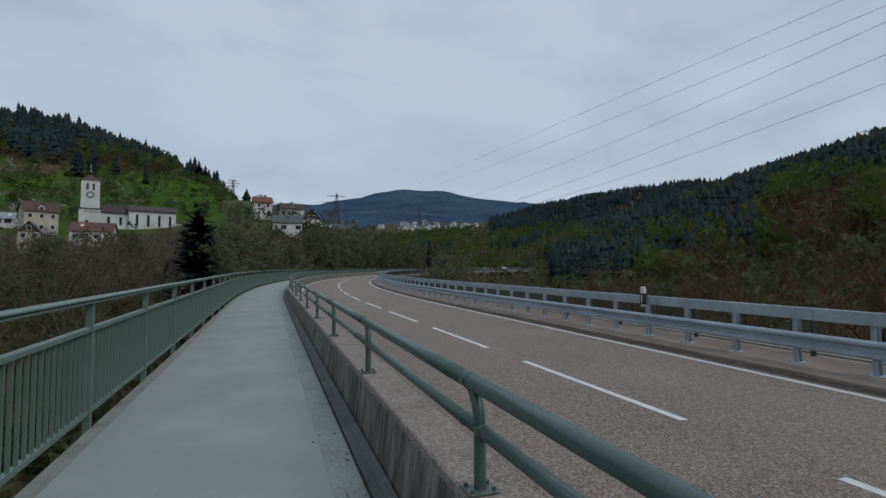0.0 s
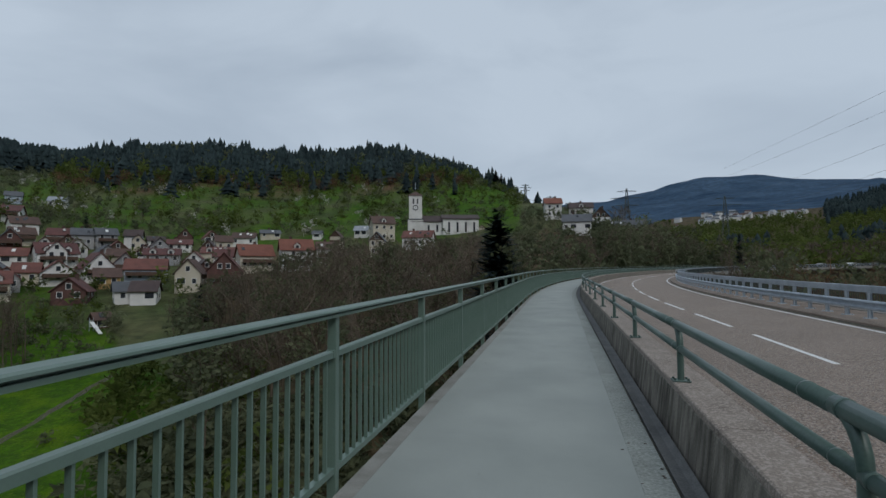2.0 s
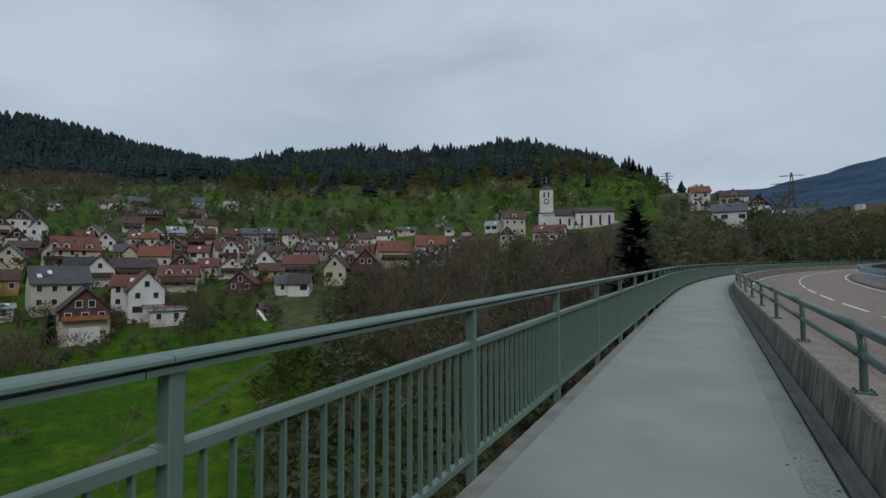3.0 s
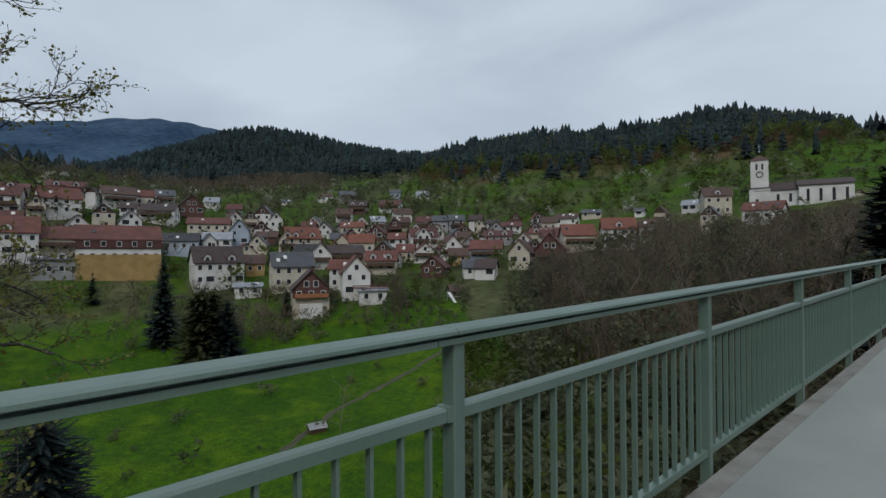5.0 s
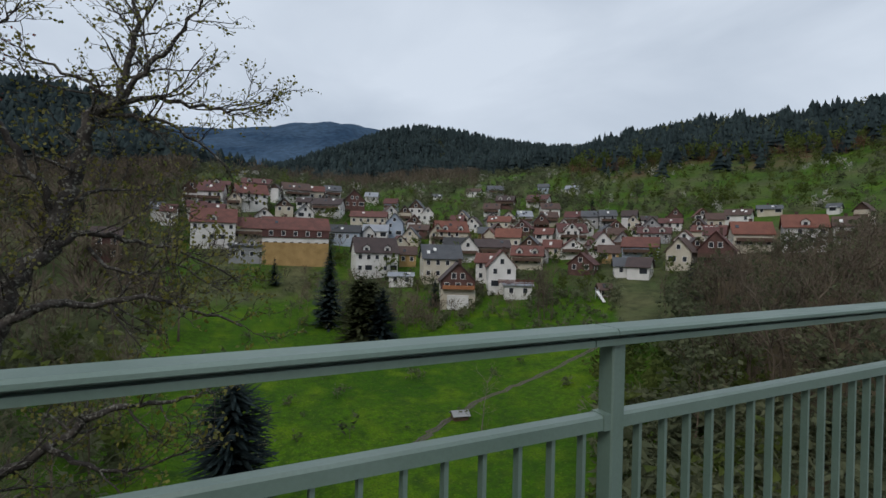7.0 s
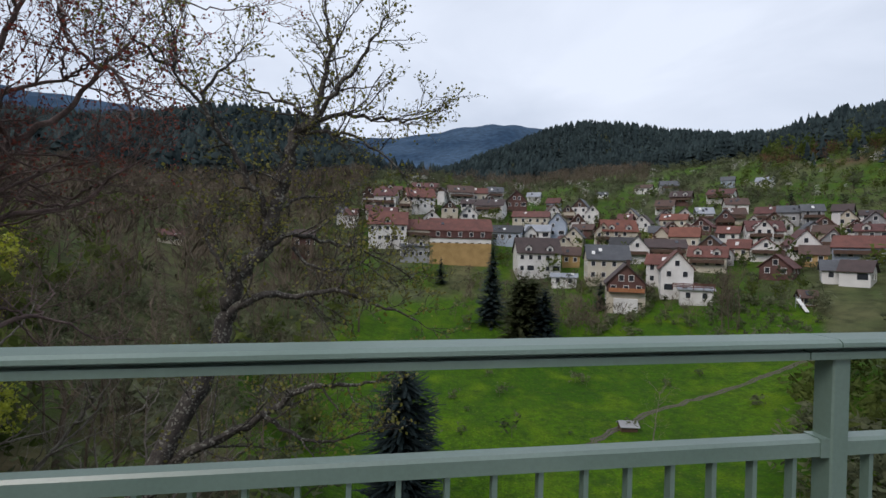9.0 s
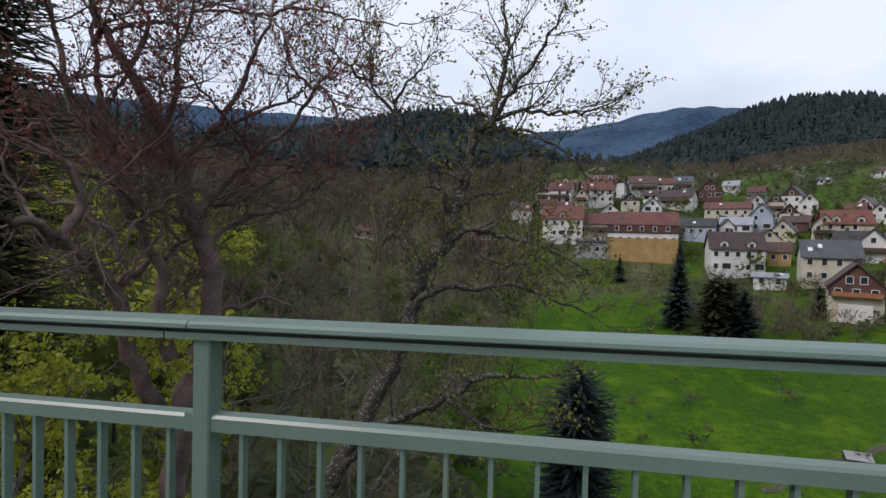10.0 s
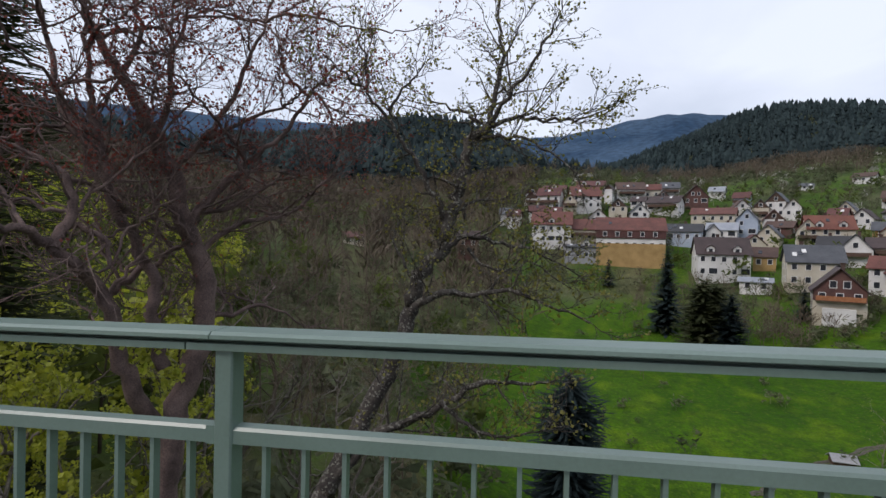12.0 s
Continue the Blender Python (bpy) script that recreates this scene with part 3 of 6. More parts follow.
GPOST, GFOOT = guard_post(), guard_foot()
WAVE = [(0.0, 0.155), (-0.03, 0.150), (-0.075, 0.115), (-0.075, 0.075), (0.004, 0.03), (0.004, -0.03), (-0.075, -0.075), (-0.075, -0.115), (-0.03, -0.150), (0.0, -0.155)]
WAVE = WAVE + [(o + 0.006, z) for o, z in WAVE[::-1]]
for k in range(-9, 62):
    s0 = 0.58 + 4.0 * k
    if s0 > END - 5:
        break
    th = tagged(new("guard_rail_bay"), "galvanised steel guard rail with box beam above", "guard rail", "guard rail bays along the road")
    st = 1.34 if k > 3 else 2.0
    for i in range(3):
        pm = mesh_part("post", GPOST, th, at_path(s0 + 1.333 * i, GX, GZ))
        mesh_part("foot_plate", GFOOT, pm, None, "bolted foot plate")
    part("wave_beam", sweep(bmesh.new(), [(GX - 0.10 + o, GZ + 0.43 + z) for o, z in WAVE], s0 - 0.4, s0 + 3.62, st), STEEL, th)
    part("box_beam", sweep(bmesh.new(), [(GX - 0.13, GZ + 0.83), (GX - 0.06, GZ + 0.83), (GX - 0.06, GZ + 1.05), (GX - 0.12, GZ + 1.05), (GX - 0.13, GZ + 1.04)], s0 - 0.4, s0 + 3.59, st), STEEL, th)
    bm = bmesh.new()
    for i in range(3):
        for z in (0.88, 0.99):
            box(bm, -0.016, 0.0, -0.03, 0.03, -0.012, 0.012, at_path(s0 + 1.333 * i + 0.06, GX - 0.13, GZ + z))
    box(bm, -0.006, 0.0, -0.09, 0.09, -0.10, 0.10, at_path(s0 - 0.3, GX - 0.13, GZ + 0.94))
    tagged(part("splice_plate", bm, STEEL, th, "bolt heads and splice plate on the beam"), kind="stuff")

# delineators clipped to the guard rail
for s in (12.55, 62.6, 112.6):
    th = tagged(new("delineator"), "white plastic road delineator with black slanted band", "road marker", "delineators")
    bm = bmesh.new()
    soft_box(bm, -0.05, 0.05, -0.06, 0.06, 0.10, 0.62, 0.012)
    part("marker_body", bm, FRAMEW, th)
    bm = bmesh.new()
    box(bm, -0.054, 0.054, -0.064, 0.064, 0.16, 0.45)
    part("black_band", bm, ROOFS["black"], th, "black band")
    bm = bmesh.new()
    box(bm, -0.058, -0.05, -0.022, 0.022, 0.22, 0.40)
    part("reflector", bm, FRAMEW, th, "pale reflector")
    th.matrix_basis = at_path(s, GX - 0.17, GZ + 0.66)

# dark railing along the outer edge of the deck
for k in range(-8, 84):
    s0 = 3.0 * k
    if s0 > END - 4:
        break
    th = tagged(new("edge_railing_bay"), "dark green steel railing behind the guard rail", "railing", "railing bays along the deck edge")
    part("handrail", sweep(bmesh.new(), rect(10.55, 10.65, 0.76, 0.82), s0, s0 + 2.99, 1.5), DARKRAIL, th)
    part("bottom_rail", sweep(bmesh.new(), rect(10.58, 10.62, -0.02, 0.02), s0, s0 + 2.99, 1.5), DARKRAIL, th)
    bm = bmesh.new()
    box(bm, -0.03, 0.03, -0.04, 0.04, -0.135, 0.77, at_path(s0, 10.60))
    part("post", bm, DARKRAIL, th)
    bm = bmesh.new()
    for i in range(1, 20):
        box(bm, -0.012, 0.012, -0.008, 0.008, 0.0, 0.77, at_path(s0 + 0.15 * i, 10.60))
    tagged(part("bar_infill", bm, DARKRAIL, th), kind="stuff")

# ---- land cover ----
def cover_at(az, r):
    """Meadow, wood and dry shares of the ground at a bearing and distance."""
    az, r = np.broadcast_arrays(np.asarray(az, float), np.asarray(r, float))
    wob = 18 * np.sin(az * 0.9) + 12 * np.sin(az * 2.3 + 1) + 10 * np.sin(r * 0.03)
    meadow, wood, dry = np.zeros(az.shape), np.zeros(az.shape), np.zeros(az.shape)
    conifer_from = np.interp(az, [-180, -100, -60, -30, -5, 8, 15, 40, 50, 60, 72, 80, 92, 105, 120, 180], [60, 60, 150, 330, 420, 490, 430, 400, 470, 560, 540, 420, 330, 300, 320, 260])
    wood = np.clip((r - conifer_from - wob) / 30, 0, 1)
    edge = 3 * np.sin(r * 0.21 + az * 0.5) + 2 * np.sin(r * 0.5 + az * 1.3)
    ramp = lambda v, w: np.clip(v / w + 0.5, 0, 1)
    far_edge = np.interp(az, [20, 28, 44, 46, 88, 103, 110], [0, 34, 100, 128, 118, 60, 10]) + edge * 1.5
    near_edge = np.interp(az, [20, 86, 92, 100, 106], [0, 0, 18, 34, 60]) + edge
    valley = ramp(far_edge - r, 8) * ramp(r - near_edge, 6) * ramp(az - 24 - edge, 5) * ramp(104 + edge - az, 6)
    meadow = valley.copy()
    slope_meadow = (az > 4) & (az < 46) & (r > 200) & (r < 470)
    meadow = np.where(slope_meadow, 0.62 + 0.35 * np.sin(az * 0.9 + r * 0.045) + 0.3 * np.sin(r * 0.16 + az * 0.4), meadow)
    bright = (az > 5) & (az < 12) & (r > 230) & (r < 420)
    meadow = np.where(bright, 1.0, meadow)
    upper = (az >= 46) & (az < 92) & (r >= 125) & (r < 560)
    meadow = np.where(upper, 0.45 + 0.45 * np.sin(az * 0.8 + r * 0.03), meadow)
    dry = np.where((az > 16) & (az < 48) & (r > 345) & (r < 480), np.clip(0.35 + 0.9 * np.sin(az * 0.55 + r * 0.06), 0, 1), 0)
    thicket = ((az > -20) & (az < 36) & (r < 185)) | (az <= -20)
    bank = (az >= 92) & (r < np.where(az > 118, 400, 60))
    mixed = 0.5 + 0.4 * np.sin(az * 0.35 + r * 0.09) * np.sin(r * 0.21 + 1)
    wood = np.where(thicket, 1.0, np.where(bank, mixed, wood)) * (1 - valley)
    meadow = np.where(bank, np.maximum(valley, 0.85 * (1 - mixed)), meadow)
    return np.clip(meadow, 0, 1), np.clip(wood, 0, 1), np.clip(dry, 0, 1), conifer_from + wob


def land_mesh(name, az, rr):
    A, Q = np.meshgrid(np.radians(az), rr, indexing="ij")
    X, Y = -Q * np.sin(A), Q * np.cos(A)
    Z = ground_height(X, Y)
    co = np.stack([X, Y, Z], -1).reshape(-1, 3)
    n, m = X.shape
    i, j = np.meshgrid(np.arange(n), np.arange(m - 1), indexing="ij")
    k = (i + 1) % n
    quads = np.stack([i * m + j, k * m + j, k * m + j + 1, i * m + j + 1], -1).reshape(-1, 4)
    me = bpy.data.meshes.new(name)
    me.from_pydata(co.tolist(), [], quads.tolist())
    for f in me.polygons:
        f.use_smooth = True
    md, wd, dr, _ = cover_at(np.degrees(A), Q)
    att = me.color_attributes.new("cover", "FLOAT_COLOR", "POINT")
    att.data.foreach_set("color", np.stack([md, wd, dr, np.ones(md.shape)], -1).reshape(-1).astype(np.float32))
    return me


AZS = np.linspace(-180, 180, 480, endpoint=False)
me = land_mesh("ground", AZS, np.concatenate([[0.5], np.geomspace(4, 1250, 130)]))
me.materials.append(LAND)
tagged(new("ground", me), "green valley meadows and wooded hillsides", "ground", kind="structure")
# far ring of land; its haze is only the blue of its material
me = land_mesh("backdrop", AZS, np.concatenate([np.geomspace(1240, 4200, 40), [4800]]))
me.materials.append(HAZEWOOD)
tagged(new("backdrop", me), "distant wooded mountains tinted blue for haze", "mountains", kind="structure")

# ---- houses ----
HOUSES = []
STOREY = 2.6


def window_frame(w, h):
    """A window surround as one ring, set into the wall."""
    bm = bmesh.new()
    t = 0.1
    loops = []
    for y in (-0.06, 0.03):
        for g in (0, t):
            loops.append([bm.verts.new(q) for q in ((-w / 2 + g, y, g), (w / 2 - g, y, g), (w / 2 - g, y, h - g), (-w / 2 + g, y, h - g))])
    for a, b in ((0, 1), (1, 3), (3, 2), (2, 0)):
        for i in range(4):
            j = (i + 1) % 4
            bm.faces.new((loops[a][i], loops[a][j], loops[b][j], loops[b][i]))
    bmesh.ops.recalc_face_normals(bm, faces=bm.faces)
    me = bpy.data.meshes.new("window")
    bm.to_mesh(me)
    bm.free()
    me.materials.append(FRAMEW)
    return me


def pane_mesh(w, h):
    bm = bmesh.new()
    box(bm, -w / 2 + 0.1, w / 2 - 0.1, -0.015, 0.02, 0.1, h - 0.1)
    me = bpy.data.meshes.new("pane")
    bm.to_mesh(me)
    bm.free()
    me.materials.append(GLASS)
    return me


WIN, WIDE = (window_frame(1.1, 1.35), pane_mesh(1.1, 1.35)), (window_frame(2.0, 1.5), pane_mesh(2.0, 1.5))


def window(th, kind, m, name="window"):
    ob = mesh_part(name, kind[0], th, m)
    mesh_part("pane", kind[1], ob)
    return ob


def shutter(th, x, y, z):
    for sx in (-1, 1):
        bm = bmesh.new()
        box(bm, x + sx * 0.84 - 0.26, x + sx * 0.84 + 0.26, y - 0.06, y, z, z + 1.35)
        part("shutter", bm, ROOFS["maroon"], th, "dark red wooden shutter")


def gable_body(bm, w, d, h, rise, along, down=3.5):
    """Walls with gables; the ridge runs along x (along) or along y."""
    if along:
        prof = [(-d / 2, -down), (d / 2, -down), (d / 2, h), (0, h + rise), (-d / 2, h)]
        a = [bm.verts.new((-w / 2, y, z)) for y, z in prof]
        b = [bm.verts.new((w / 2, y, z)) for y, z in prof]
    else:
        prof = [(-w / 2, -down), (w / 2, -down), (w / 2, h), (0, h + rise), (-w / 2, h)]
        a = [bm.verts.new((x, -d / 2, z)) for x, z in prof]
        b = [bm.verts.new((x, d / 2, z)) for x, z in prof]
    for i in range(5):
        j = (i + 1) % 5
        bm.faces.new((a[i], a[j], b[j], b[i]))
    bm.faces.new(a[::-1])
    bm.faces.new(b)


def gable_roof(bm, w, d, h, rise, along, over=0.45, thick=0.2):
    span, run = (d, w) if along else (w, d)
    k = rise / (span / 2)
    for sgn in (-1, 1):
        e = span / 2 + over
        prof = [(0, h + rise + 0.02), (sgn * e, h - over * k + 0.02), (sgn * e, h - over * k + thick), (0, h + rise + thick + 0.06)]
        ends = []
        for r in (-run / 2 - over, run / 2 + over):
            ends.append([bm.verts.new((r, q, z) if along else (q, r, z)) for q, z in prof])
        for i in range(4):
            j = (i + 1) % 4
            bm.faces.new((ends[0][i], ends[0][j], ends[1][j], ends[1][i]))
        bm.faces.new(ends[0][::-1])
        bm.faces.new(ends[1])


ROOF_WORDS = {"red": "red tiled roof", "orange": "orange tiled roof", "maroon": "dark red tiled roof", "brown": "brown tiled roof", "dark": "dark brown tiled roof", "black": "black roof", "slate": "grey slate roof", "grey": "pale grey metal roof"}
WALL_WORDS = {"white": "white rendered", "cream": "cream rendered", "grey": "grey clad", "blue": "pale blue", "brown": "brown timber clad", "ochre": "ochre clad", "chalet": "timber gabled"}


def house(az, r, w, d, floors, rise, along, roof, wall, turn=0.0, name="house", base="", shutters=False, sink=0.0, dormers=0, balcony=False, base_top=0.1, eaves=None):
    x, y = -r * math.sin(radians(az)), r * math.cos(radians(az))
    z = float(ground_height(x, y)) - sink - 0.7
    h = STOREY * floors - 0.3 if eaves is None else eaves
    storey = h / floors
    th = tagged(new(name), f"{WALL_WORDS[wall]} {name.replace(chr(95), chr(32))} with {ROOF_WORDS[roof]} on the slope", "house", "village houses")
    bm = bmesh.new()
    gable_body(bm, w, d, h, rise, along)
    part("wall", bm, WALLS[wall], th)
    bm = bmesh.new()
    gable_roof(bm, w, d, h, rise, along)
    rf = part("roof", bm, ROOFS[roof], th)
    rnd = random.Random(int(az * 10 + r))
    if w > 6:
        cx, cy = (rnd.uniform(-w / 4, w / 4), rnd.uniform(0.3, 1.0)) if along else (rnd.uniform(0.3, 1.0), rnd.uniform(-d / 4, d / 4))
        bm = bmesh.new()
        box(bm, cx - 0.35, cx + 0.35, cy - 0.3, cy + 0.3, h + rise * 0.55, h + rise + 0.9)
        box(bm, cx - 0.42, cx + 0.42, cy - 0.37, cy + 0.37, h + rise + 0.9, h + rise + 1.0)
        part("chimney", bm, ROOFS["brown"], rf)
    if along and rnd.random() < 0.6:
        for q in range(rnd.randint(1, 3)):
            k = rise / (d / 2)
            cx, f = rnd.uniform(-w / 2 + 1, w / 2 - 1), rnd.uniform(0.3, 0.7)
            m = Matrix.Translation((cx, -d / 2 * (1 - f), h + rise * f + 0.30)) @ Matrix.Rotation(math.atan(k), 4, "X")
            bm = bmesh.new()
            box(bm, -0.4, 0.4, -0.6, 0.6, -0.02, 0.06, m)
            part("skylight", bm, FRAMEW if rnd.random() < 0.5 else GLASS, rf, "roof window")
    n = max(1, int(w // 2.2))
    for fl in range(floors):
        for i in range(n):
            if rnd.random() < 0.12:
                continue
            cx = (i + 0.5) / n * w - w / 2
            window(th, WIDE if (fl == 0 and rnd.random() < 0.2) else WIN, pose(cx, -d / 2 - 0.02, fl * storey + 0.32 * storey))
            if shutters:
                shutter(th, cx, -d / 2, fl * storey + 0.32 * storey)
        for sx in (-1, 1):
            for q in (-0.22, 0.22):
                window(th, WIN, pose(sx * (w / 2 + 0.02), q * d, fl * storey + 0.32 * storey, 0, 0, 90 * sx))
    if not along and rise > 2.4:
        for cx in ((-0.95, 0.95) if w > 7 else (0,)):
            window(th, WIN, pose(cx, -d / 2 - 0.02, h + 0.35))
    if not along and wall in ("white", "cream") and rnd.random() < 0.5 and r < 260:
        bm = bmesh.new()
        tri = [(-w / 2, h), (w / 2, h), (0, h + rise)]
        front = [bm.verts.new((px, -d / 2 - 0.03, pz)) for px, pz in tri]
        back = [bm.verts.new((px, -d / 2 + 0.05, pz)) for px, pz in tri]
        bm.faces.new(front)
        bm.faces.new(back[::-1])
        for i in range(3):
            bm.faces.new((front[i], back[i], back[(i + 1) % 3], front[(i + 1) % 3]))
        part("gable_cladding", bm, TIMBER, th, "dark timber boards in the gable")
    if base:
        bm = bmesh.new()
        box(bm, -w / 2 - 0.03, w / 2 + 0.03, -d / 2 - 0.13, d / 2 + 0.03, -4.5, base_top)
        part("basement", bm, WALLS[base], th, "basement storey of another colour")
    if along and not dormers and w > 8 and rnd.random() < 0.4:
        dormers = rnd.randint(1, 2)
    for i in range(dormers):
        cx = (i + 0.5) / dormers * w - w / 2
        bm = bmesh.new()
        gable_body(bm, 1.7, 2.6, h + 1.3, 0.7, False, -h - 0.1)
        dm = part("dormer", bm, WALLS["white"], rf, "small gabled dormer")
        dm.location = (cx, -d / 2 + 1.6, 0)
        bm = bmesh.new()
        gable_roof(bm, 1.7, 2.6, h + 1.3, 0.7, False, 0.25, 0.12)
        dr = part("dormer_roof", bm, ROOFS[roof], rf)
        dr.location = (cx, -d / 2 + 1.6, 0)
        mesh_part("dormer_window", WIN[1], rf, pose(cx, -d / 2 + 0.27, h + 0.1) @ Matrix.Diagonal((0.9, 1, 0.85, 1)))
    if balcony:
        deck = base_top if base else h * 0.5
        bm = bmesh.new()
        box(bm, -w / 2 * 0.92, w / 2 * 0.92, -d / 2 - 1.3, -d / 2, deck, deck + 0.15)
        part("balcony_floor", bm, TIMBER, th)
        bm = bmesh.new()
        box(bm, -w / 2 * 0.92, w / 2 * 0.92, -d / 2 - 1.32, -d / 2 - 1.26, deck + 0.15, deck + 0.95)
        part("balcony_front", bm, ORANGE if base == "cream" else TIMBER, th, "boarded balcony front")
    th.matrix_basis = pose(x, y, z, 0, 0, az + turn)
    HOUSES.append((x, y, max(w, d) * 0.62))
    return th


def village_house(az, r, w, height, face, roof, wall):
    """A house of a given width and height to the ridge, with its gable (g) or its eaves (e) to the valley."""
    rnd = random.Random(int(az * 100 + r * 7))
    turn = rnd.uniform(-14, 14)
    balcony = rnd.random() < 0.4 and height > 5
    if face == "g":
        rise = min(w * 0.5, height * 0.55)
        h = height - rise
        house(az, r, w * 0.9, max(w * 1.15, 6.5), max(1, int(h // 2.3)), rise, False, roof, wall, turn, balcony=balcony, shutters=57 < az < 59, sink=-0.7, eaves=h)
    else:
        d = min(max(w * 0.75, 5.0), 9.5)
        rise = min(d * 0.40, height * 0.42)
        h = height - rise
        house(az, r, w * 0.9, d, max(1, int(h // 2.3)), rise, True, roof, wall, turn, balcony=balcony, sink=-0.7, eaves=h)


for row in (
    (92.59, 184.3, 3.9, 5.2, "e", "slate", "white"),
    (91.54, 180.0, 4.4, 5.5, "e", "maroon", "white"),
    (89.89, 197.6, 4.8, 5.8, "g", "red", "white"),
    (87.77, 191.1, 8.9, 8.3, "e", "maroon", "white"),
    (87.33, 212.6, 9.7, 3.9, "e", "maroon", "cream"),
    (84.18, 192.7, 11.3, 8.0, "e", "red", "white"),
    (85.47, 190.7, 5.1, 5.7, "g", "maroon", "cream"),
    (83.60, 213.7, 11.7, 5.1, "e", "maroon", "white"),
    (81.58, 203.8, 3.1, 5.9, "g", "dark", "white"),
    (79.69, 208.6, 11.1, 6.6, "e", "brown", "white"),
    (77.53, 213.1, 6.7, 5.8, "e", "red", "cream"),
    (75.83, 220.9, 7.1, 5.8, "e", "slate", "white"),
    (78.68, 199.1, 5.4, 3.8, "e", "dark", "white"),
    (76.14, 196.4, 11.4, 5.6, "e", "dark", "white"),
    (73.60, 210.4, 9.0, 7.2, "g", "dark", "brown"),
    (71.57, 241.3, 6.2, 4.5, "e", "grey", "white"),
):
    village_house(*row)
for row in (
    (87.45, 163.4, 12.9, 9.8, "e", "red", "white"),
    (83.95, 164.9, 11.1, 7.0, "e", "red", "cream"),
    (74.27, 169.4, 10.7, 5.2, "e", "black", "blue"),
    (70.92, 175.0, 8.8, 4.8, "e", "grey", "white"),
    (71.94, 172.9, 4.4, 4.5, "g", "slate", "white"),
    (70.98, 143.7, 12.6, 9.6, "e", "dark", "white"),
    (71.73, 191.5, 14.1, 5.0, "e", "red", "cream"),
    (68.79, 181.0, 6.3, 8.1, "g", "slate", "blue"),
    (69.39, 223.8, 5.9, 5.9, "e", "maroon", "blue"),
    (67.80, 201.0, 5.4, 7.1, "g", "slate", "cream"),
    (66.45, 209.1, 6.6, 8.5, "g", "slate", "white"),
    (65.30, 208.1, 5.3, 6.3, "g", "brown", "white"),
    (66.13, 184.1, 7.7, 4.1, "e", "brown", "brown"),
    (62.69, 171.9, 11.4, 8.2, "e", "orange", "cream"),
    (64.14, 170.3, 5.4, 7.7, "g", "red", "cream"),
    (60.58, 154.6, 7.0, 6.7, "g", "black", "white"),
):
    village_house(*row)
for row in (
    (62.14, 159.4, 6.8, 5.4, "e", "black", "white"),
    (63.61, 136.6, 11.0, 8.7, "e", "slate", "cream"),
    (67.29, 150.8, 5.3, 5.0, "e", "brown", "ochre"),
    (56.88, 125.4, 7.1, 9.3, "g", "red", "white"),
    (58.35, 132.2, 5.7, 6.9, "e", "red", "white"),
    (58.05, 157.2, 11.3, 5.2, "e", "dark", "cream"),
    (54.05, 145.5, 9.2, 5.7, "e", "red", "cream"),
    (56.21, 169.2, 8.5, 6.3, "e", "orange", "cream"),
    (58.16, 171.2, 4.5, 5.8, "g", "orange", "cream"),
    (58.88, 178.9, 4.7, 4.7, "e", "slate", "ochre"),
    (57.25, 200.0, 9.2, 4.8, "e", "orange", "cream"),
    (54.63, 206.3, 5.9, 6.1, "e", "grey", "white"),
    (58.20, 229.5, 7.5, 5.5, "e", "brown", "white"),
    (56.74, 252.3, 9.4, 5.8, "e", "dark", "brown"),
    (53.15, 256.1, 11.3, 5.6, "e", "maroon", "white"),
    (51.97, 230.1, 8.6, 5.8, "e", "brown", "white"),
):
    village_house(*row)
for row in (
    (52.00, 209.6, 6.9, 5.3, "e", "brown", "cream"),
    (60.30, 295.3, 9.0, 4.5, "e", "brown", "white"),
    (57.99, 298.1, 9.8, 5.9, "e", "slate", "grey"),
    (52.72, 308.1, 6.8, 5.4, "e", "slate", "blue"),
    (49.63, 296.4, 7.8, 4.9, "e", "grey", "white"),
    (64.47, 279.7, 5.3, 3.0, "e", "slate", "white"),
    (49.36, 208.6, 6.8, 5.7, "e", "maroon", "white"),
    (47.67, 206.9, 6.7, 6.3, "e", "slate", "grey"),
    (45.93, 205.7, 6.6, 6.7, "e", "slate", "grey"),
    (49.59, 177.6, 10.1, 6.6, "e", "maroon", "white"),
    (49.40, 175.8, 5.0, 7.3, "g", "maroon", "white"),
    (51.41, 159.3, 5.6, 4.9, "e", "red", "cream"),
    (49.41, 160.1, 7.7, 5.1, "g", "red", "white"),
    (46.56, 162.9, 7.7, 6.7, "g", "maroon", "white"),
    (48.08, 141.1, 7.0, 4.9, "g", "maroon", "brown"),
    (45.60, 153.4, 5.9, 4.5, "e", "brown", "ochre"),
):
    village_house(*row)
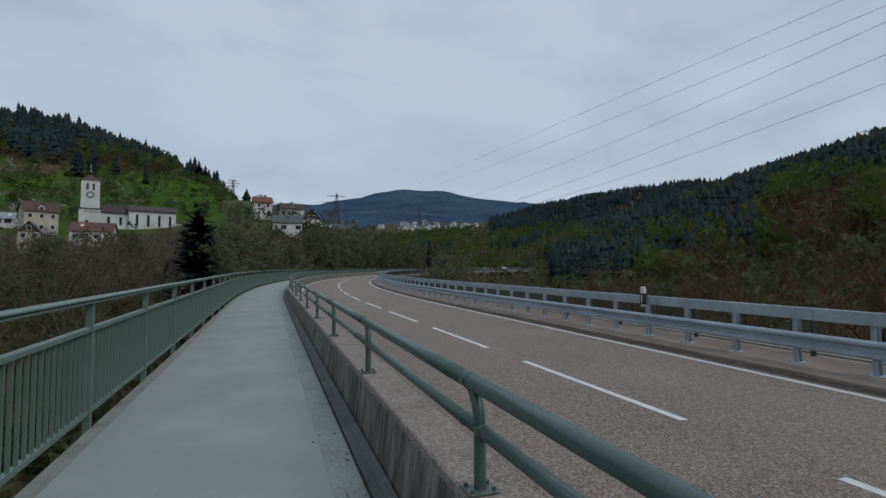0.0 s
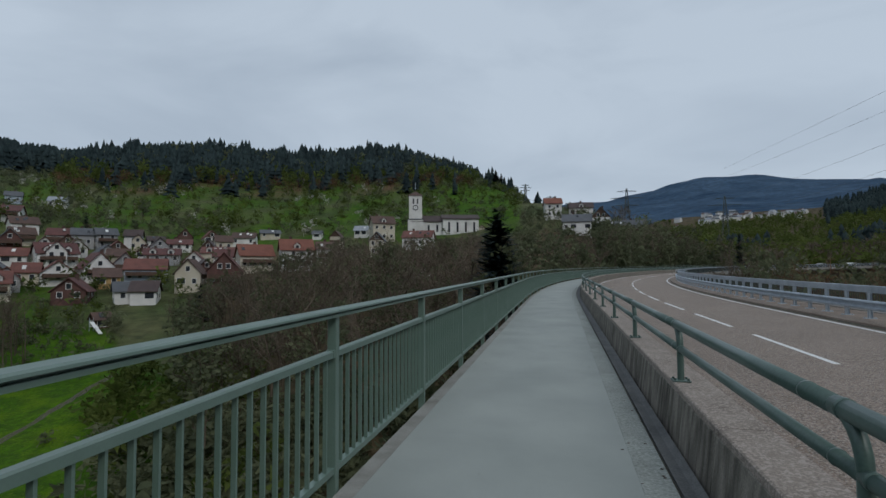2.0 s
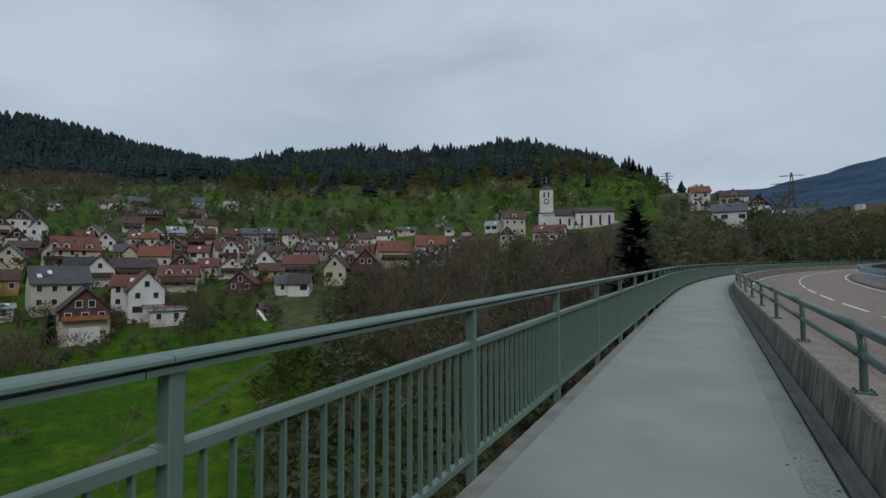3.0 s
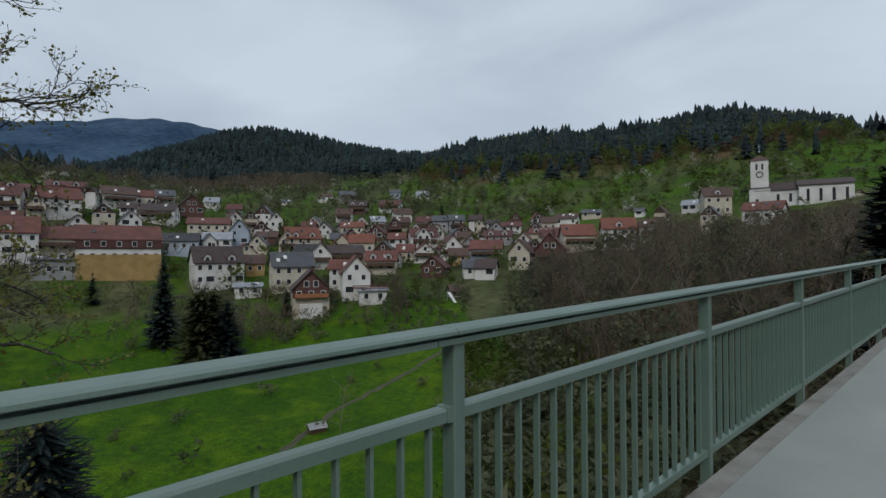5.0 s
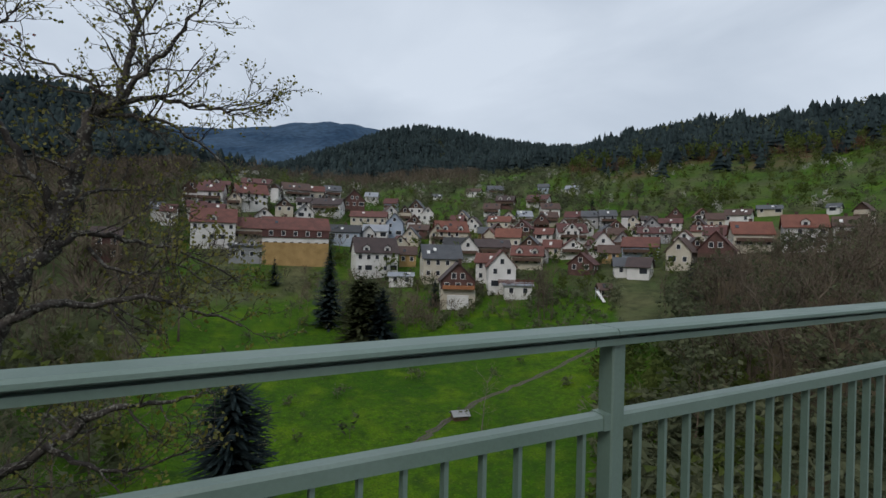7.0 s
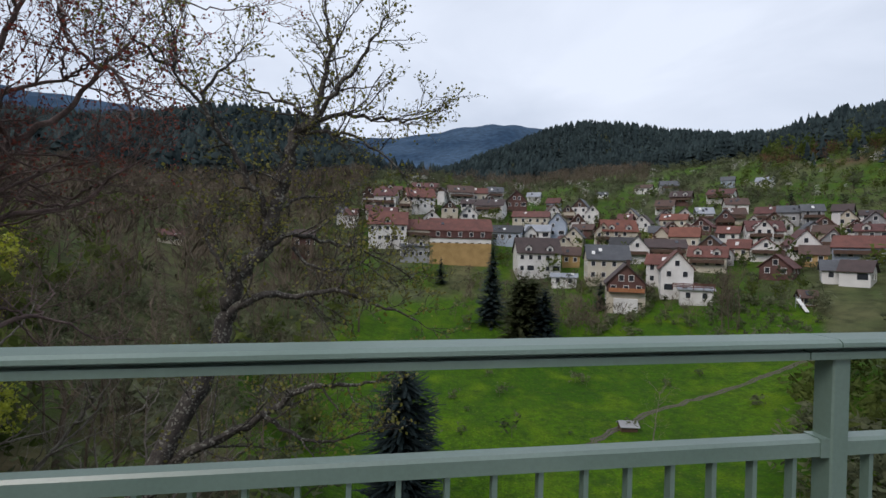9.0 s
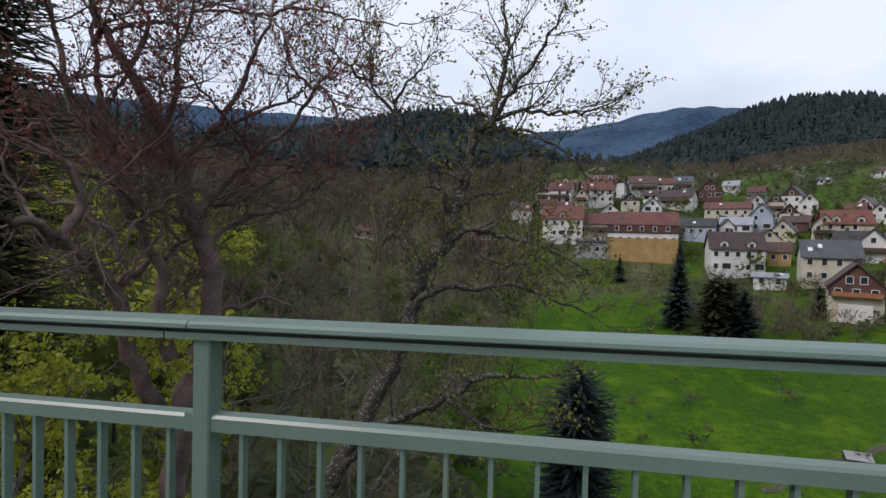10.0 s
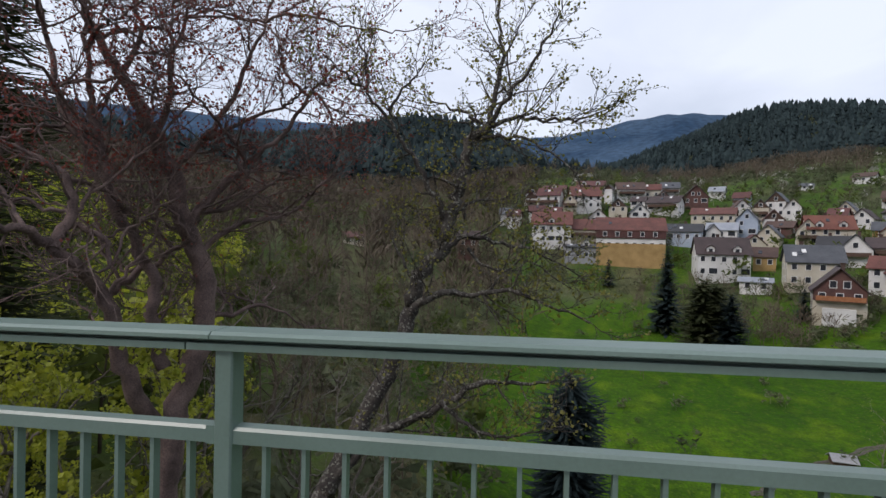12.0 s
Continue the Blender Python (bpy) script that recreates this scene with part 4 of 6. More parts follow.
for row in (
    (42.44, 156.4, 10.2, 6.0, "e", "red", "blue"),
    (42.42, 136.2, 5.7, 4.7, "e", "dark", "white"),
    (44.37, 138.1, 3.5, 4.3, "e", "slate", "white"),
    (41.85, 208.0, 5.7, 3.4, "e", "dark", "white"),
    (39.75, 199.5, 8.2, 3.8, "e", "maroon", "white"),
    (41.19, 180.5, 10.6, 4.4, "e", "maroon", "grey"),
    (38.27, 167.7, 6.1, 5.0, "g", "red", "white"),
    (44.82, 180.7, 5.8, 4.7, "e", "brown", "cream"),
    (38.54, 144.5, 6.5, 7.2, "g", "brown", "cream"),
    (35.38, 141.7, 8.4, 8.2, "g", "maroon", "brown"),
    (32.71, 156.5, 9.9, 7.2, "e", "orange", "cream"),
    (36.21, 178.5, 10.0, 4.3, "e", "red", "cream"),
    (33.74, 206.6, 8.8, 4.7, "e", "brown", "white"),
    (31.30, 220.8, 8.3, 3.4, "e", "slate", "cream"),
    (28.57, 155.6, 9.8, 8.3, "e", "orange", "white"),
    (25.34, 158.6, 6.7, 6.9, "e", "brown", "white"),
):
    village_house(*row)
for row in (
    (26.40, 214.4, 3.7, 3.1, "e", "slate", "white"),
    (24.32, 186.1, 4.0, 6.6, "g", "brown", "cream"),
    (21.67, 212.4, 5.7, 4.3, "e", "grey", "white"),
    (19.47, 201.9, 9.4, 9.5, "e", "brown", "cream"),
    (19.86, 172.1, 5.2, 7.4, "g", "slate", "cream"),
    (15.39, 184.1, 11.4, 5.9, "e", "red", "white"),
    (15.14, 138.1, 5.5, 4.9, "e", "brown", "white"),
    (0.68, 209.3, 7.0, 7.9, "e", "orange", "white"),
    (-1.84, 187.8, 10.6, 6.3, "e", "slate", "white"),
    (-2.28, 230.1, 10.7, 5.9, "e", "dark", "white"),
    (-4.40, 210.4, 7.8, 7.2, "g", "slate", "white"),
    (-7.00, 205.0, 14.0, 6.6, "e", "slate", "cream"),
    (109.26, 143.3, 6.3, 3.0, "e", "maroon", "cream"),
    (96.53, 148.3, 6.5, 7.8, "e", "dark", "brown"),
):
    village_house(*row)

# smaller roofs crowded between them
rnd_v = random.Random(5)
for i in range(420):
    az, r = rnd_v.uniform(35, 91), rnd_v.uniform(150, 212)
    x, y = -r * math.sin(radians(az)), r * math.cos(radians(az))
    if any(math.hypot(x - hx, y - hy) < hr + 3.0 for hx, hy, hr in HOUSES) or (az > 60 and r < 165):
        continue
    village_house(az, r, rnd_v.uniform(5.2, 7.0), rnd_v.uniform(4.4, 5.8), rnd_v.choice("ggge"), rnd_v.choice(["red", "maroon", "maroon", "brown", "dark", "slate"]), rnd_v.choice(["white", "white", "white", "cream", "brown", "grey"]))
# the timber chalet on its white garage, at the foot of the village
chalet = house(61.65, 116, 7.4, 8.5, 2, 3.7, False, "dark", "brown", 5, base="cream", base_top=3.3, balcony=True, sink=-0.7, eaves=5.2)
bm = bmesh.new()
soft_box(bm, -2.4, 2.2, -5.4, -4.2, -1.0, 2.1, 0.03)
part("garage_front", bm, WALLS["white"], chalet, "white garage below the balcony")
# the large inn-like house with dormers on its ochre basement, and the garages beside it
inn = house(79.47, 153, 17.6, 10.5, 3, 3.4, True, "red", "white", 4, base="ochre", dormers=-1, sink=-0.7, eaves=8.4, base_top=4.7)
bm = bmesh.new()
soft_box(bm, -8.9, 8.9, -5.55, -5.0, 6.1, 8.5, 0.05)
part("mansard", bm, ROOFS["maroon"], inn, "dark red tiled band with dormers")
for i in range(5):
    window(inn, WIN, pose(-6.6 + 3.2 * i, -5.62, 6.6), "dormer_window")
house(83.8, 150, 11.5, 5.0, 1, 0.5, True, "slate", "grey", 3, name="garage", sink=-0.7, eaves=4.0)
house(67.9, 133, 6.0, 5.0, 1, 0.7, True, "grey", "white", 0, name="garage", sink=-0.7, eaves=2.2)
terrace_building = house(55.0, 120, 6.2, 5.0, 1, 0.4, True, "grey", "white", 6, name="terrace_building", sink=-0.7, eaves=2.6)
for z in (3.15, 3.45, 3.75):
    bm = bmesh.new()
    soft_box(bm, -4.6, 3.3, -3.15, -3.05, z, z + 0.2, 0.01)
    part("balcony_board", bm, ROOFS["red"], terrace_building, "red balcony board")
for i in range(5):
    bm = bmesh.new()
    box(bm, -4.5 + 1.9 * i, -4.38 + 1.9 * i, -3.04, -2.94, 2.6, 4.0)
    part("balcony_post", bm, ROOFS["red"], terrace_building)

# plain white tall block among the roofs
x, y = -199 * math.sin(radians(44.16)), 199 * math.cos(radians(44.16))
bm = bmesh.new()
soft_box(bm, -1.1, 1.1, -1.1, 1.1, -2, 4.7, 0.1)
part("silo", bm, WALLS["white"], tagged(new("white_silo"), "plain white upright block among the houses", "silo")).parent.matrix_basis = pose(x, y, float(ground_height(x, y)), 0, 0, 44)


# ---- the church ----
def church():
    th = tagged(new("church"), "white church with square clock tower and dark roof", "church")
    r = 213.0
    az = 12.75
    bm = bmesh.new()
    gable_body(bm, 14.5, 11, 7.4, 2.0, True, 5)
    nave = part("nave_wall", bm, WALLS["white"], th)
    bm = bmesh.new()
    gable_roof(bm, 14.5, 11, 7.4, 2.0, True, 0.5, 0.25)
    rf = part("nave_roof", bm, ROOFS["dark"], th)
    nave.location = rf.location = (7.0, 0, 0)
    bm = bmesh.new()
    gable_body(bm, 12.6, 9, 6.4, 2.6, True, 5)
    ch = part("choir_wall", bm, WALLS["white"], th)
    bm = bmesh.new()
    gable_roof(bm, 12.6, 9, 6.4, 2.6, True, 0.4, 0.25)
    cr = part("choir_roof", bm, ROOFS["dark"], th)
    ch.location = cr.location = (-6.3, 0.6, 0)
    bm = bmesh.new()
    box(bm, -3.1, 3.1, -3.1, 3.1, -5, 9.2)
    lower = part("tower_base", bm, WALLS["white"], th)
    bm = bmesh.new()
    soft_box(bm, -2.65, 2.65, -2.8, 2.8, 9.2, 18.9, 0.05)
    tw = part("tower", bm, WALLS["white"], th)
    bm = bmesh.new()
    box(bm, -3.25, 3.25, -3.25, 3.25, 9.1, 9.5)
    band = part("tower_ledge", bm, ROOFS["slate"], th)
    bm = bmesh.new()
    v = [bm.verts.new(q) for q in ((-3.1, -3.1, 18.9), (3.1, -3.1, 18.9), (3.1, 3.1, 18.9), (-3.1, 3.1, 18.9), (0, 0, 21.2))]
    bm.faces.new(v[3::-1])
    for i in range(4):
        bm.faces.new((v[i], v[(i + 1) % 4], v[4]))
    sp = part("tower_roof", bm, ROOFS["brown"], th)
    bm = bmesh.new()
    rod(bm, (0, 0, 21.8), (0, 0, 25.0), 0.07)
    rod(bm, (-0.6, 0, 24.2), (0.6, 0, 24.2), 0.06)
    bmesh.ops.create_uvsphere(bm, u_segments=10, v_segments=6, radius=0.32, matrix=Matrix.Translation((0, 0, 22.3)))
    cross = part("cross", bm, STEEL, sp, "metal cross and ball")
    for i in (-1, 1):
        bm = bmesh.new()
        box(bm, i * 0.85 - 0.32, i * 0.85 + 0.32, -2.86, -2.7, 15.6, 17.7)
        part("belfry_opening", bm, ROOFS["black"], tw, "dark louvred opening")
    bm = bmesh.new()
    rod(bm, (0, -2.88, 14.0), (0, -2.78, 14.0), 1.15, 24)
    face = part("clock", bm, ROOFS["slate"], tw, "round dark clock ring")
    bm = bmesh.new()
    rod(bm, (0, -2.93, 14.0), (0, -2.87, 14.0), 0.72, 24)
    part("clock_face", bm, FRAMEW, tw)
    bm = bmesh.new()
    box(bm, -0.05, 0.05, -2.97, -2.93, 14.0, 14.75)
    box(bm, 0.0, 0.5, -2.97, -2.93, 13.95, 14.05)
    part("clock_hands", bm, ROOFS["black"], tw)
    for q in (lower, tw, band, sp):
        q.location = (-11.3, -1.2, -2.0)
    for cx in (2.2, 5.6, 9.0, 12.4):
        bm = bmesh.new()
        box(bm, cx - 0.4, cx + 0.4, -5.56, -5.40, 2.0, 6.0)
        part("tall_window", bm, GLASS, th, "tall narrow window")
    for cx in (-9.0, -6.0, -2.5):
        bm = bmesh.new()
        box(bm, cx - 0.4, cx + 0.4, -3.96, -3.80, 2.2, 5.0)
        part("choir_window", bm, GLASS, th, "tall narrow window")
    bm = bmesh.new()
    gable_body(bm, 3.4, 5, 3.4, 1.4, False, 4)
    po = part("porch", bm, WALLS["cream"], th)
    bm = bmesh.new()
    gable_roof(bm, 3.4, 5, 3.4, 1.4, False, 0.4, 0.2)
    pr = part("porch_roof", bm, ROOFS["brown"], th)
    po.location = pr.location = (15.6, -2.0, 0)
    x, y = -r * math.sin(radians(az)), r * math.cos(radians(az))
    th.matrix_basis = pose(x, y, 17.2, 0, 0, az + 4)
    HOUSES.append((x, y, 16))


church()

# far village: small pale houses strewn over the opposite slope
rnd_f = random.Random(8)
for i in range(44):
    az = rnd_f.uniform(-22.5, -11.5)
    r = rnd_f.uniform(930, 1190)
    x, y = -r * math.sin(radians(az)), r * math.cos(radians(az))
    th = tagged(new("far_house"), "small pale house in the distant village", "house", "distant village")
    w = rnd_f.uniform(8, 12)
    bm = bmesh.new()
    gable_body(bm, w, 9, 6, 3, True)
    part("wall", bm, WALLS["white"], th)
    bm = bmesh.new()
    gable_roof(bm, w, 9, 6, 3, True)
    part("roof", bm, ROOFS[rnd_f.choice(["brown", "slate", "grey"])], th)
    th.matrix_basis = pose(x, y, float(ground_height(x, y)), 0, 0, az + rnd_f.uniform(-40, 40))

# ---- trees: skeletons of tapering tubes, with small leaves at the twig ends ----
class Soup:
    """Collects vertices and triangles for one mesh."""

    def __init__(self):
        self.v, self.f, self.n = [], [], 0

    def add(self, v, f):
        v = np.asarray(v, float)
        self.v.append(v)
        self.f.append(np.asarray(f, int) + self.n)
        self.n += len(v)

    def arrays(self):
        return np.concatenate(self.v), np.concatenate(self.f)


def tri_mesh(name, v, f, materials, index=None, smooth_all=False):
    me = bpy.data.meshes.new(name)
    me.vertices.add(len(v))
    me.vertices.foreach_set("co", np.ascontiguousarray(v, np.float32).reshape(-1))
    me.loops.add(len(f) * 3)
    me.loops.foreach_set("vertex_index", np.ascontiguousarray(f, np.int32).reshape(-1))
    me.polygons.add(len(f))
    me.polygons.foreach_set("loop_start", np.arange(0, len(f) * 3, 3, dtype=np.int32))
    for m in materials:
        me.materials.append(m)
    if index is not None:
        me.polygons.foreach_set("material_index", np.asarray(index, np.int32))
    if smooth_all:
        me.polygons.foreach_set("use_smooth", np.ones(len(f), bool))
    me.update(calc_edges=True)
    me.validate()
    return me


def tube(soup, pts, r0, r1, sides):
    pts = np.asarray(pts, float)
    n = len(pts)
    d = np.gradient(pts, axis=0)
    d /= np.linalg.norm(d, axis=1)[:, None] + 1e-9
    ref = np.array([0.31, 0.95, 0.05]) if abs(d[0, 1]) < 0.9 else np.array([1.0, 0, 0])
    a = np.cross(d, ref)
    a /= np.linalg.norm(a, axis=1)[:, None] + 1e-9
    b = np.cross(d, a)
    rad = np.linspace(r0, r1, n)[:, None]
    rings = []
    for i in range(sides):
        t = 2 * math.pi * i / sides
        rings.append(pts + rad * (math.cos(t) * a + math.sin(t) * b))
    v = np.stack(rings, 1).reshape(-1, 3)
    f = []
    for i in range(n - 1):
        for j in range(sides):
            k = (j + 1) % sides
            p, q, r, s = i * sides + j, i * sides + k, (i + 1) * sides + k, (i + 1) * sides + j
            f += [(p, q, r), (p, r, s)]
    soup.add(v, f)


def curve_through(pts, rng, per=4, wobble=0.03):
    pts = np.asarray(pts, float)
    k = np.arange(len(pts), dtype=float)
    t = np.linspace(0, len(pts) - 1, (len(pts) - 1) * per + 1)
    out = hermite(t[:, None], k, lambda i: pts[i[:, 0]])
    w = rng.normal(0, wobble, out.shape)
    w[0] = w[-1] = 0
    return out + w


def shoot(start, d, length, rng, n=5, up=0.25, wander=0.35):
    """A bent twig that starts along d and turns upwards."""
    p, d = np.array(start, float), np.array(d, float)
    pts = [p.copy()]
    for i in range(n):
        d = d + rng.normal(0, wander / n * 1.6, 3) + np.array([0, 0, up / n])
        d /= np.linalg.norm(d)
        p = p + d * length / n
        pts.append(p.copy())
    return np.array(pts)


def side_way(d, rng, spread):
    """A direction that leaves d by about spread radians."""
    q = rng.normal(0, 1, 3)
    q -= d * (q @ d)
    q /= np.linalg.norm(q) + 1e-9
    s = spread * rng.uniform(0.7, 1.25)
    return d * math.cos(s) + q * math.sin(s)


def leaves_at(soup, p, rng, count, size, spread):
    for i in range(count):
        c = p + rng.normal(0, spread, 3)
        a = rng.normal(0, 1, 3)
        a /= np.linalg.norm(a)
        b = np.cross(a, rng.normal(0, 1, 3))
        b /= np.linalg.norm(b) + 1e-9
        L, W = size * rng.uniform(0.6, 1.2), size * rng.uniform(0.3, 0.55)
        soup.add([c, c + a * L * 0.5 + b * W, c + a * L, c + a * L * 0.5 - b * W], [(0, 1, 2), (0, 2, 3)])


def broad_tree(name, limbs, seed, bark, leaf, leaf_count, leaf_size, label, category="tree", density=1.0, twig_len=0.5, reach=1.0, leaf_from=-99.0):
    """A tree on given main limbs, with branches, twigs and leaves grown from them."""
    rng = np.random.default_rng(seed)
    wood, fine, green = Soup(), Soup(), Soup()
    for r0, r1, pts in limbs:
        c = curve_through(pts, rng, 4, 0.025)
        tube(wood, c, r0, r1, 9 if r0 > 0.1 else 7)
        seg = np.linalg.norm(np.diff(c, axis=0), axis=1)
        total = seg.sum()
        trunk = r0 > 0.13
        n = int(total * (2.0 if trunk else 3.6) * density)
        for q in range(n):
            u = rng.uniform(0.45 if trunk else 0.12, 1.0) if q else 1.0
            i = min(int(u * (len(c) - 1)), len(c) - 2)
            d = c[i + 1] - c[i]
            d /= np.linalg.norm(d)
            rad = (r0 + (r1 - r0) * u)
            ln = reach * rng.uniform(0.55, 1.5) * (1.0 if not trunk else 0.8) * (1.15 - 0.5 * u)
            b = shoot(c[i], side_way(d, rng, 0.9) if q else d, ln, rng, 6, 0.45, 0.55)
            tube(fine, b, min(rad * 0.5, 0.022), 0.006, 4)
            for k in range(int(4 + ln * 4 * density)):
                j = rng.integers(1, len(b))
                dd = b[j] - b[j - 1]
                dd /= np.linalg.norm(dd)
                tw = shoot(b[j], side_way(dd, rng, 0.75), twig_len * rng.uniform(0.5, 1.2), rng, 4, 0.35, 0.6)
                tube(fine, tw, 0.0065, 0.003, 3)
                for m in range(2):
                    j2 = rng.integers(1, len(tw))
                    d2 = tw[j2] - tw[j2 - 1]
                    d2 /= np.linalg.norm(d2)
                    t2 = shoot(tw[j2], side_way(d2, rng, 0.7), twig_len * rng.uniform(0.2, 0.5), rng, 2, 0.3, 0.5)
                    tube(fine, t2, 0.004, 0.002, 3)
                    if leaf_count and rng.random() < 0.75 and t2[-1][2] > leaf_from:
                        leaves_at(green, t2[-1], rng, leaf_count, leaf_size, leaf_size * 0.5)
                if leaf_count and tw[-1][2] > leaf_from + rng.normal(0, 0.8):
                    leaves_at(green, tw[-1], rng, leaf_count, leaf_size, leaf_size * 0.5)
    th = tagged(new(name), label, category)
    mesh_part("trunk", tri_mesh("trunk", *wood.arrays(), [bark], None, True), th)
    tagged(mesh_part("twig_growth", tri_mesh("twig_growth", *fine.arrays(), [bark]), th), kind="stuff")
    if green.n:
        mesh_part("crown", tri_mesh("crown", *green.arrays(), [leaf]), th, None, "sparse young spring leaves")
    return th


OAK_LIMBS = []
OAK_LIMBS.append((0.17, 0.075, ((-7.77, -2.01, -2.56), (-7.90, -1.85, -2.18), (-8.09, -1.49, -1.45), (-8.27, -1.11, -0.59), (-8.39, -0.87, 0.08), (-8.47, -0.75, 0.58), (-8.55, -0.65, 1.04), (-8.67, -0.32, 1.44), (-8.73, -0.25, 1.80), (-8.80, -0.13, 2.28), (-8.88, -0.01, 2.77), (-8.94, 0.08, 3.36), (-9.03, 0.36, 3.63))))
OAK_LIMBS.append((0.06, 0.012, ((-9.03, 0.36, 3.63), (-9.11, 0.50, 4.19), (-9.20, 0.61, 4.90), (-9.27, 0.52, 5.52), (-9.34, 0.44, 6.44))))
OAK_LIMBS.append((0.045, 0.01, ((-9.04, 0.48, 3.73), (-8.96, 0.82, 4.24), (-8.88, 1.10, 4.60), (-8.78, 1.37, 5.04), (-8.68, 1.55, 5.37))))
OAK_LIMBS.append((0.045, 0.01, ((-9.03, 0.36, 3.63), (-9.17, 0.92, 3.82), (-9.28, 1.51, 3.80), (-9.36, 2.01, 3.83), (-9.41, 2.51, 4.05))))
OAK_LIMBS.append((0.04, 0.01, ((-9.00, 0.15, 3.42), (-8.93, 0.74, 3.45), (-8.81, 1.33, 3.22), (-8.66, 1.89, 2.78))))
OAK_LIMBS.append((0.055, 0.012, ((-8.84, -0.22, 1.95), (-8.82, -0.52, 2.47), (-8.81, -0.77, 2.89), (-8.78, -1.06, 3.31), (-8.76, -1.29, 3.73), (-8.71, -1.58, 4.04), (-8.68, -1.80, 4.31), (-8.64, -2.00, 4.67))))
OAK_LIMBS.append((0.035, 0.009, ((-8.88, -1.33, 3.76), (-8.98, -1.23, 4.17), (-9.12, -0.98, 4.51), (-9.23, -0.79, 4.85))))
OAK_LIMBS.append((0.03, 0.008, ((-8.72, -1.81, 4.32), (-8.44, -2.10, 4.50), (-8.20, -2.28, 4.68))))
OAK_LIMBS.append((0.03, 0.008, ((-8.74, -1.74, 4.24), (-8.85, -1.74, 4.75), (-8.89, -1.91, 5.15), (-8.95, -2.04, 5.46))))
OAK_LIMBS.append((0.04, 0.01, ((-9.03, 0.36, 3.63), (-9.15, 0.02, 3.90), (-9.25, -0.40, 4.06), (-9.33, -0.82, 4.33))))
OAK_LIMBS.append((0.075, 0.014, ((-8.32, -0.71, 0.46), (-8.32, -0.42, 0.70), (-8.32, -0.11, 0.82), (-8.31, 0.30, 0.79), (-8.30, 0.85, 0.87), (-8.25, 1.48, 0.67), (-8.14, 2.10, 0.44))))
OAK_LIMBS.append((0.05, 0.01, ((-8.62, -0.32, 1.44), (-8.77, 0.13, 1.76), (-8.91, 0.69, 1.59), (-9.00, 1.37, 1.46), (-9.04, 2.16, 0.99))))
OAK_LIMBS.append((0.03, 0.008, ((-8.70, 0.14, 1.53), (-8.65, 0.63, 1.16), (-8.58, 1.19, 1.32), (-8.46, 1.84, 0.93))))
OAK_LIMBS.append((0.09, 0.015, ((-7.82, -1.90, -2.32), (-7.98, -1.18, -1.50), (-8.07, -0.50, -1.20), (-8.08, 0.11, -0.81), (-8.05, 0.68, -0.54), (-7.98, 1.25, -0.53), (-7.87, 1.75, -0.30))))
OAK_LIMBS.append((0.04, 0.01, ((-7.94, -0.13, -0.90), (-7.91, 0.32, -1.18), (-7.87, 0.93, -1.27), (-7.78, 1.52, -1.04))))
OAK_LIMBS.append((0.03, 0.008, ((-8.44, -0.64, 0.96), (-8.45, -1.02, 1.41), (-8.53, -1.10, 1.78), (-8.69, -0.91, 2.07))))
OAK_LIMBS.append((0.03, 0.008, ((-8.74, -0.21, 1.99), (-8.90, 0.19, 2.35), (-9.05, 0.57, 2.37), (-9.17, 1.05, 2.54))))
OAK_LIMBS.append((0.03, 0.008, ((-8.77, -0.06, 2.57), (-8.79, -0.47, 2.75), (-8.80, -0.86, 2.65))))
BEECH_LIMBS = []
BEECH_LIMBS.append((0.22, 0.11, ((-8.14, -5.08, -3.20), (-8.22, -4.94, -1.66), (-8.37, -4.69, -0.62), (-8.45, -4.54, 0.54), (-8.33, -4.66, 1.40), (-8.16, -4.86, 1.99), (-8.02, -4.99, 2.76), (-7.83, -5.19, 3.40), (-7.66, -5.35, 3.84))))
BEECH_LIMBS.append((0.1, 0.025, ((-7.66, -5.35, 3.84), (-7.48, -5.47, 4.25), (-7.21, -5.70, 4.79), (-7.01, -5.82, 5.24), (-6.87, -5.89, 5.78))))
BEECH_LIMBS.append((0.09, 0.015, ((-8.15, -4.74, 1.80), (-8.50, -4.45, 2.37), (-8.91, -4.03, 2.99), (-9.30, -3.57, 3.59), (-9.61, -3.21, 4.43), (-9.92, -2.82, 5.07))))
BEECH_LIMBS.append((0.07, 0.012, ((-7.98, -4.96, 2.76), (-8.18, -4.57, 3.18), (-8.36, -4.16, 3.90), (-8.48, -3.82, 4.72), (-8.55, -3.54, 5.43), (-8.51, -3.43, 6.20))))
BEECH_LIMBS.append((0.16, 0.05, ((-8.05, -5.20, -1.77), (-7.68, -5.29, -1.08), (-7.34, -5.32, -0.25), (-7.06, -5.30, 0.60), (-6.70, -5.34, 1.06), (-6.28, -5.43, 1.40), (-5.92, -5.44, 1.63), (-5.51, -5.49, 1.72))))
BEECH_LIMBS.append((0.09, 0.02, ((-7.56, -5.76, 0.53), (-7.77, -5.68, 0.80), (-8.12, -5.43, 1.08), (-8.45, -5.18, 1.39), (-8.72, -4.98, 1.50))))
BEECH_LIMBS.append((0.09, 0.02, ((-6.24, -5.39, 1.40), (-6.44, -5.33, 1.89), (-6.49, -5.43, 2.38), (-6.31, -5.72, 2.68), (-6.15, -6.00, 2.85))))
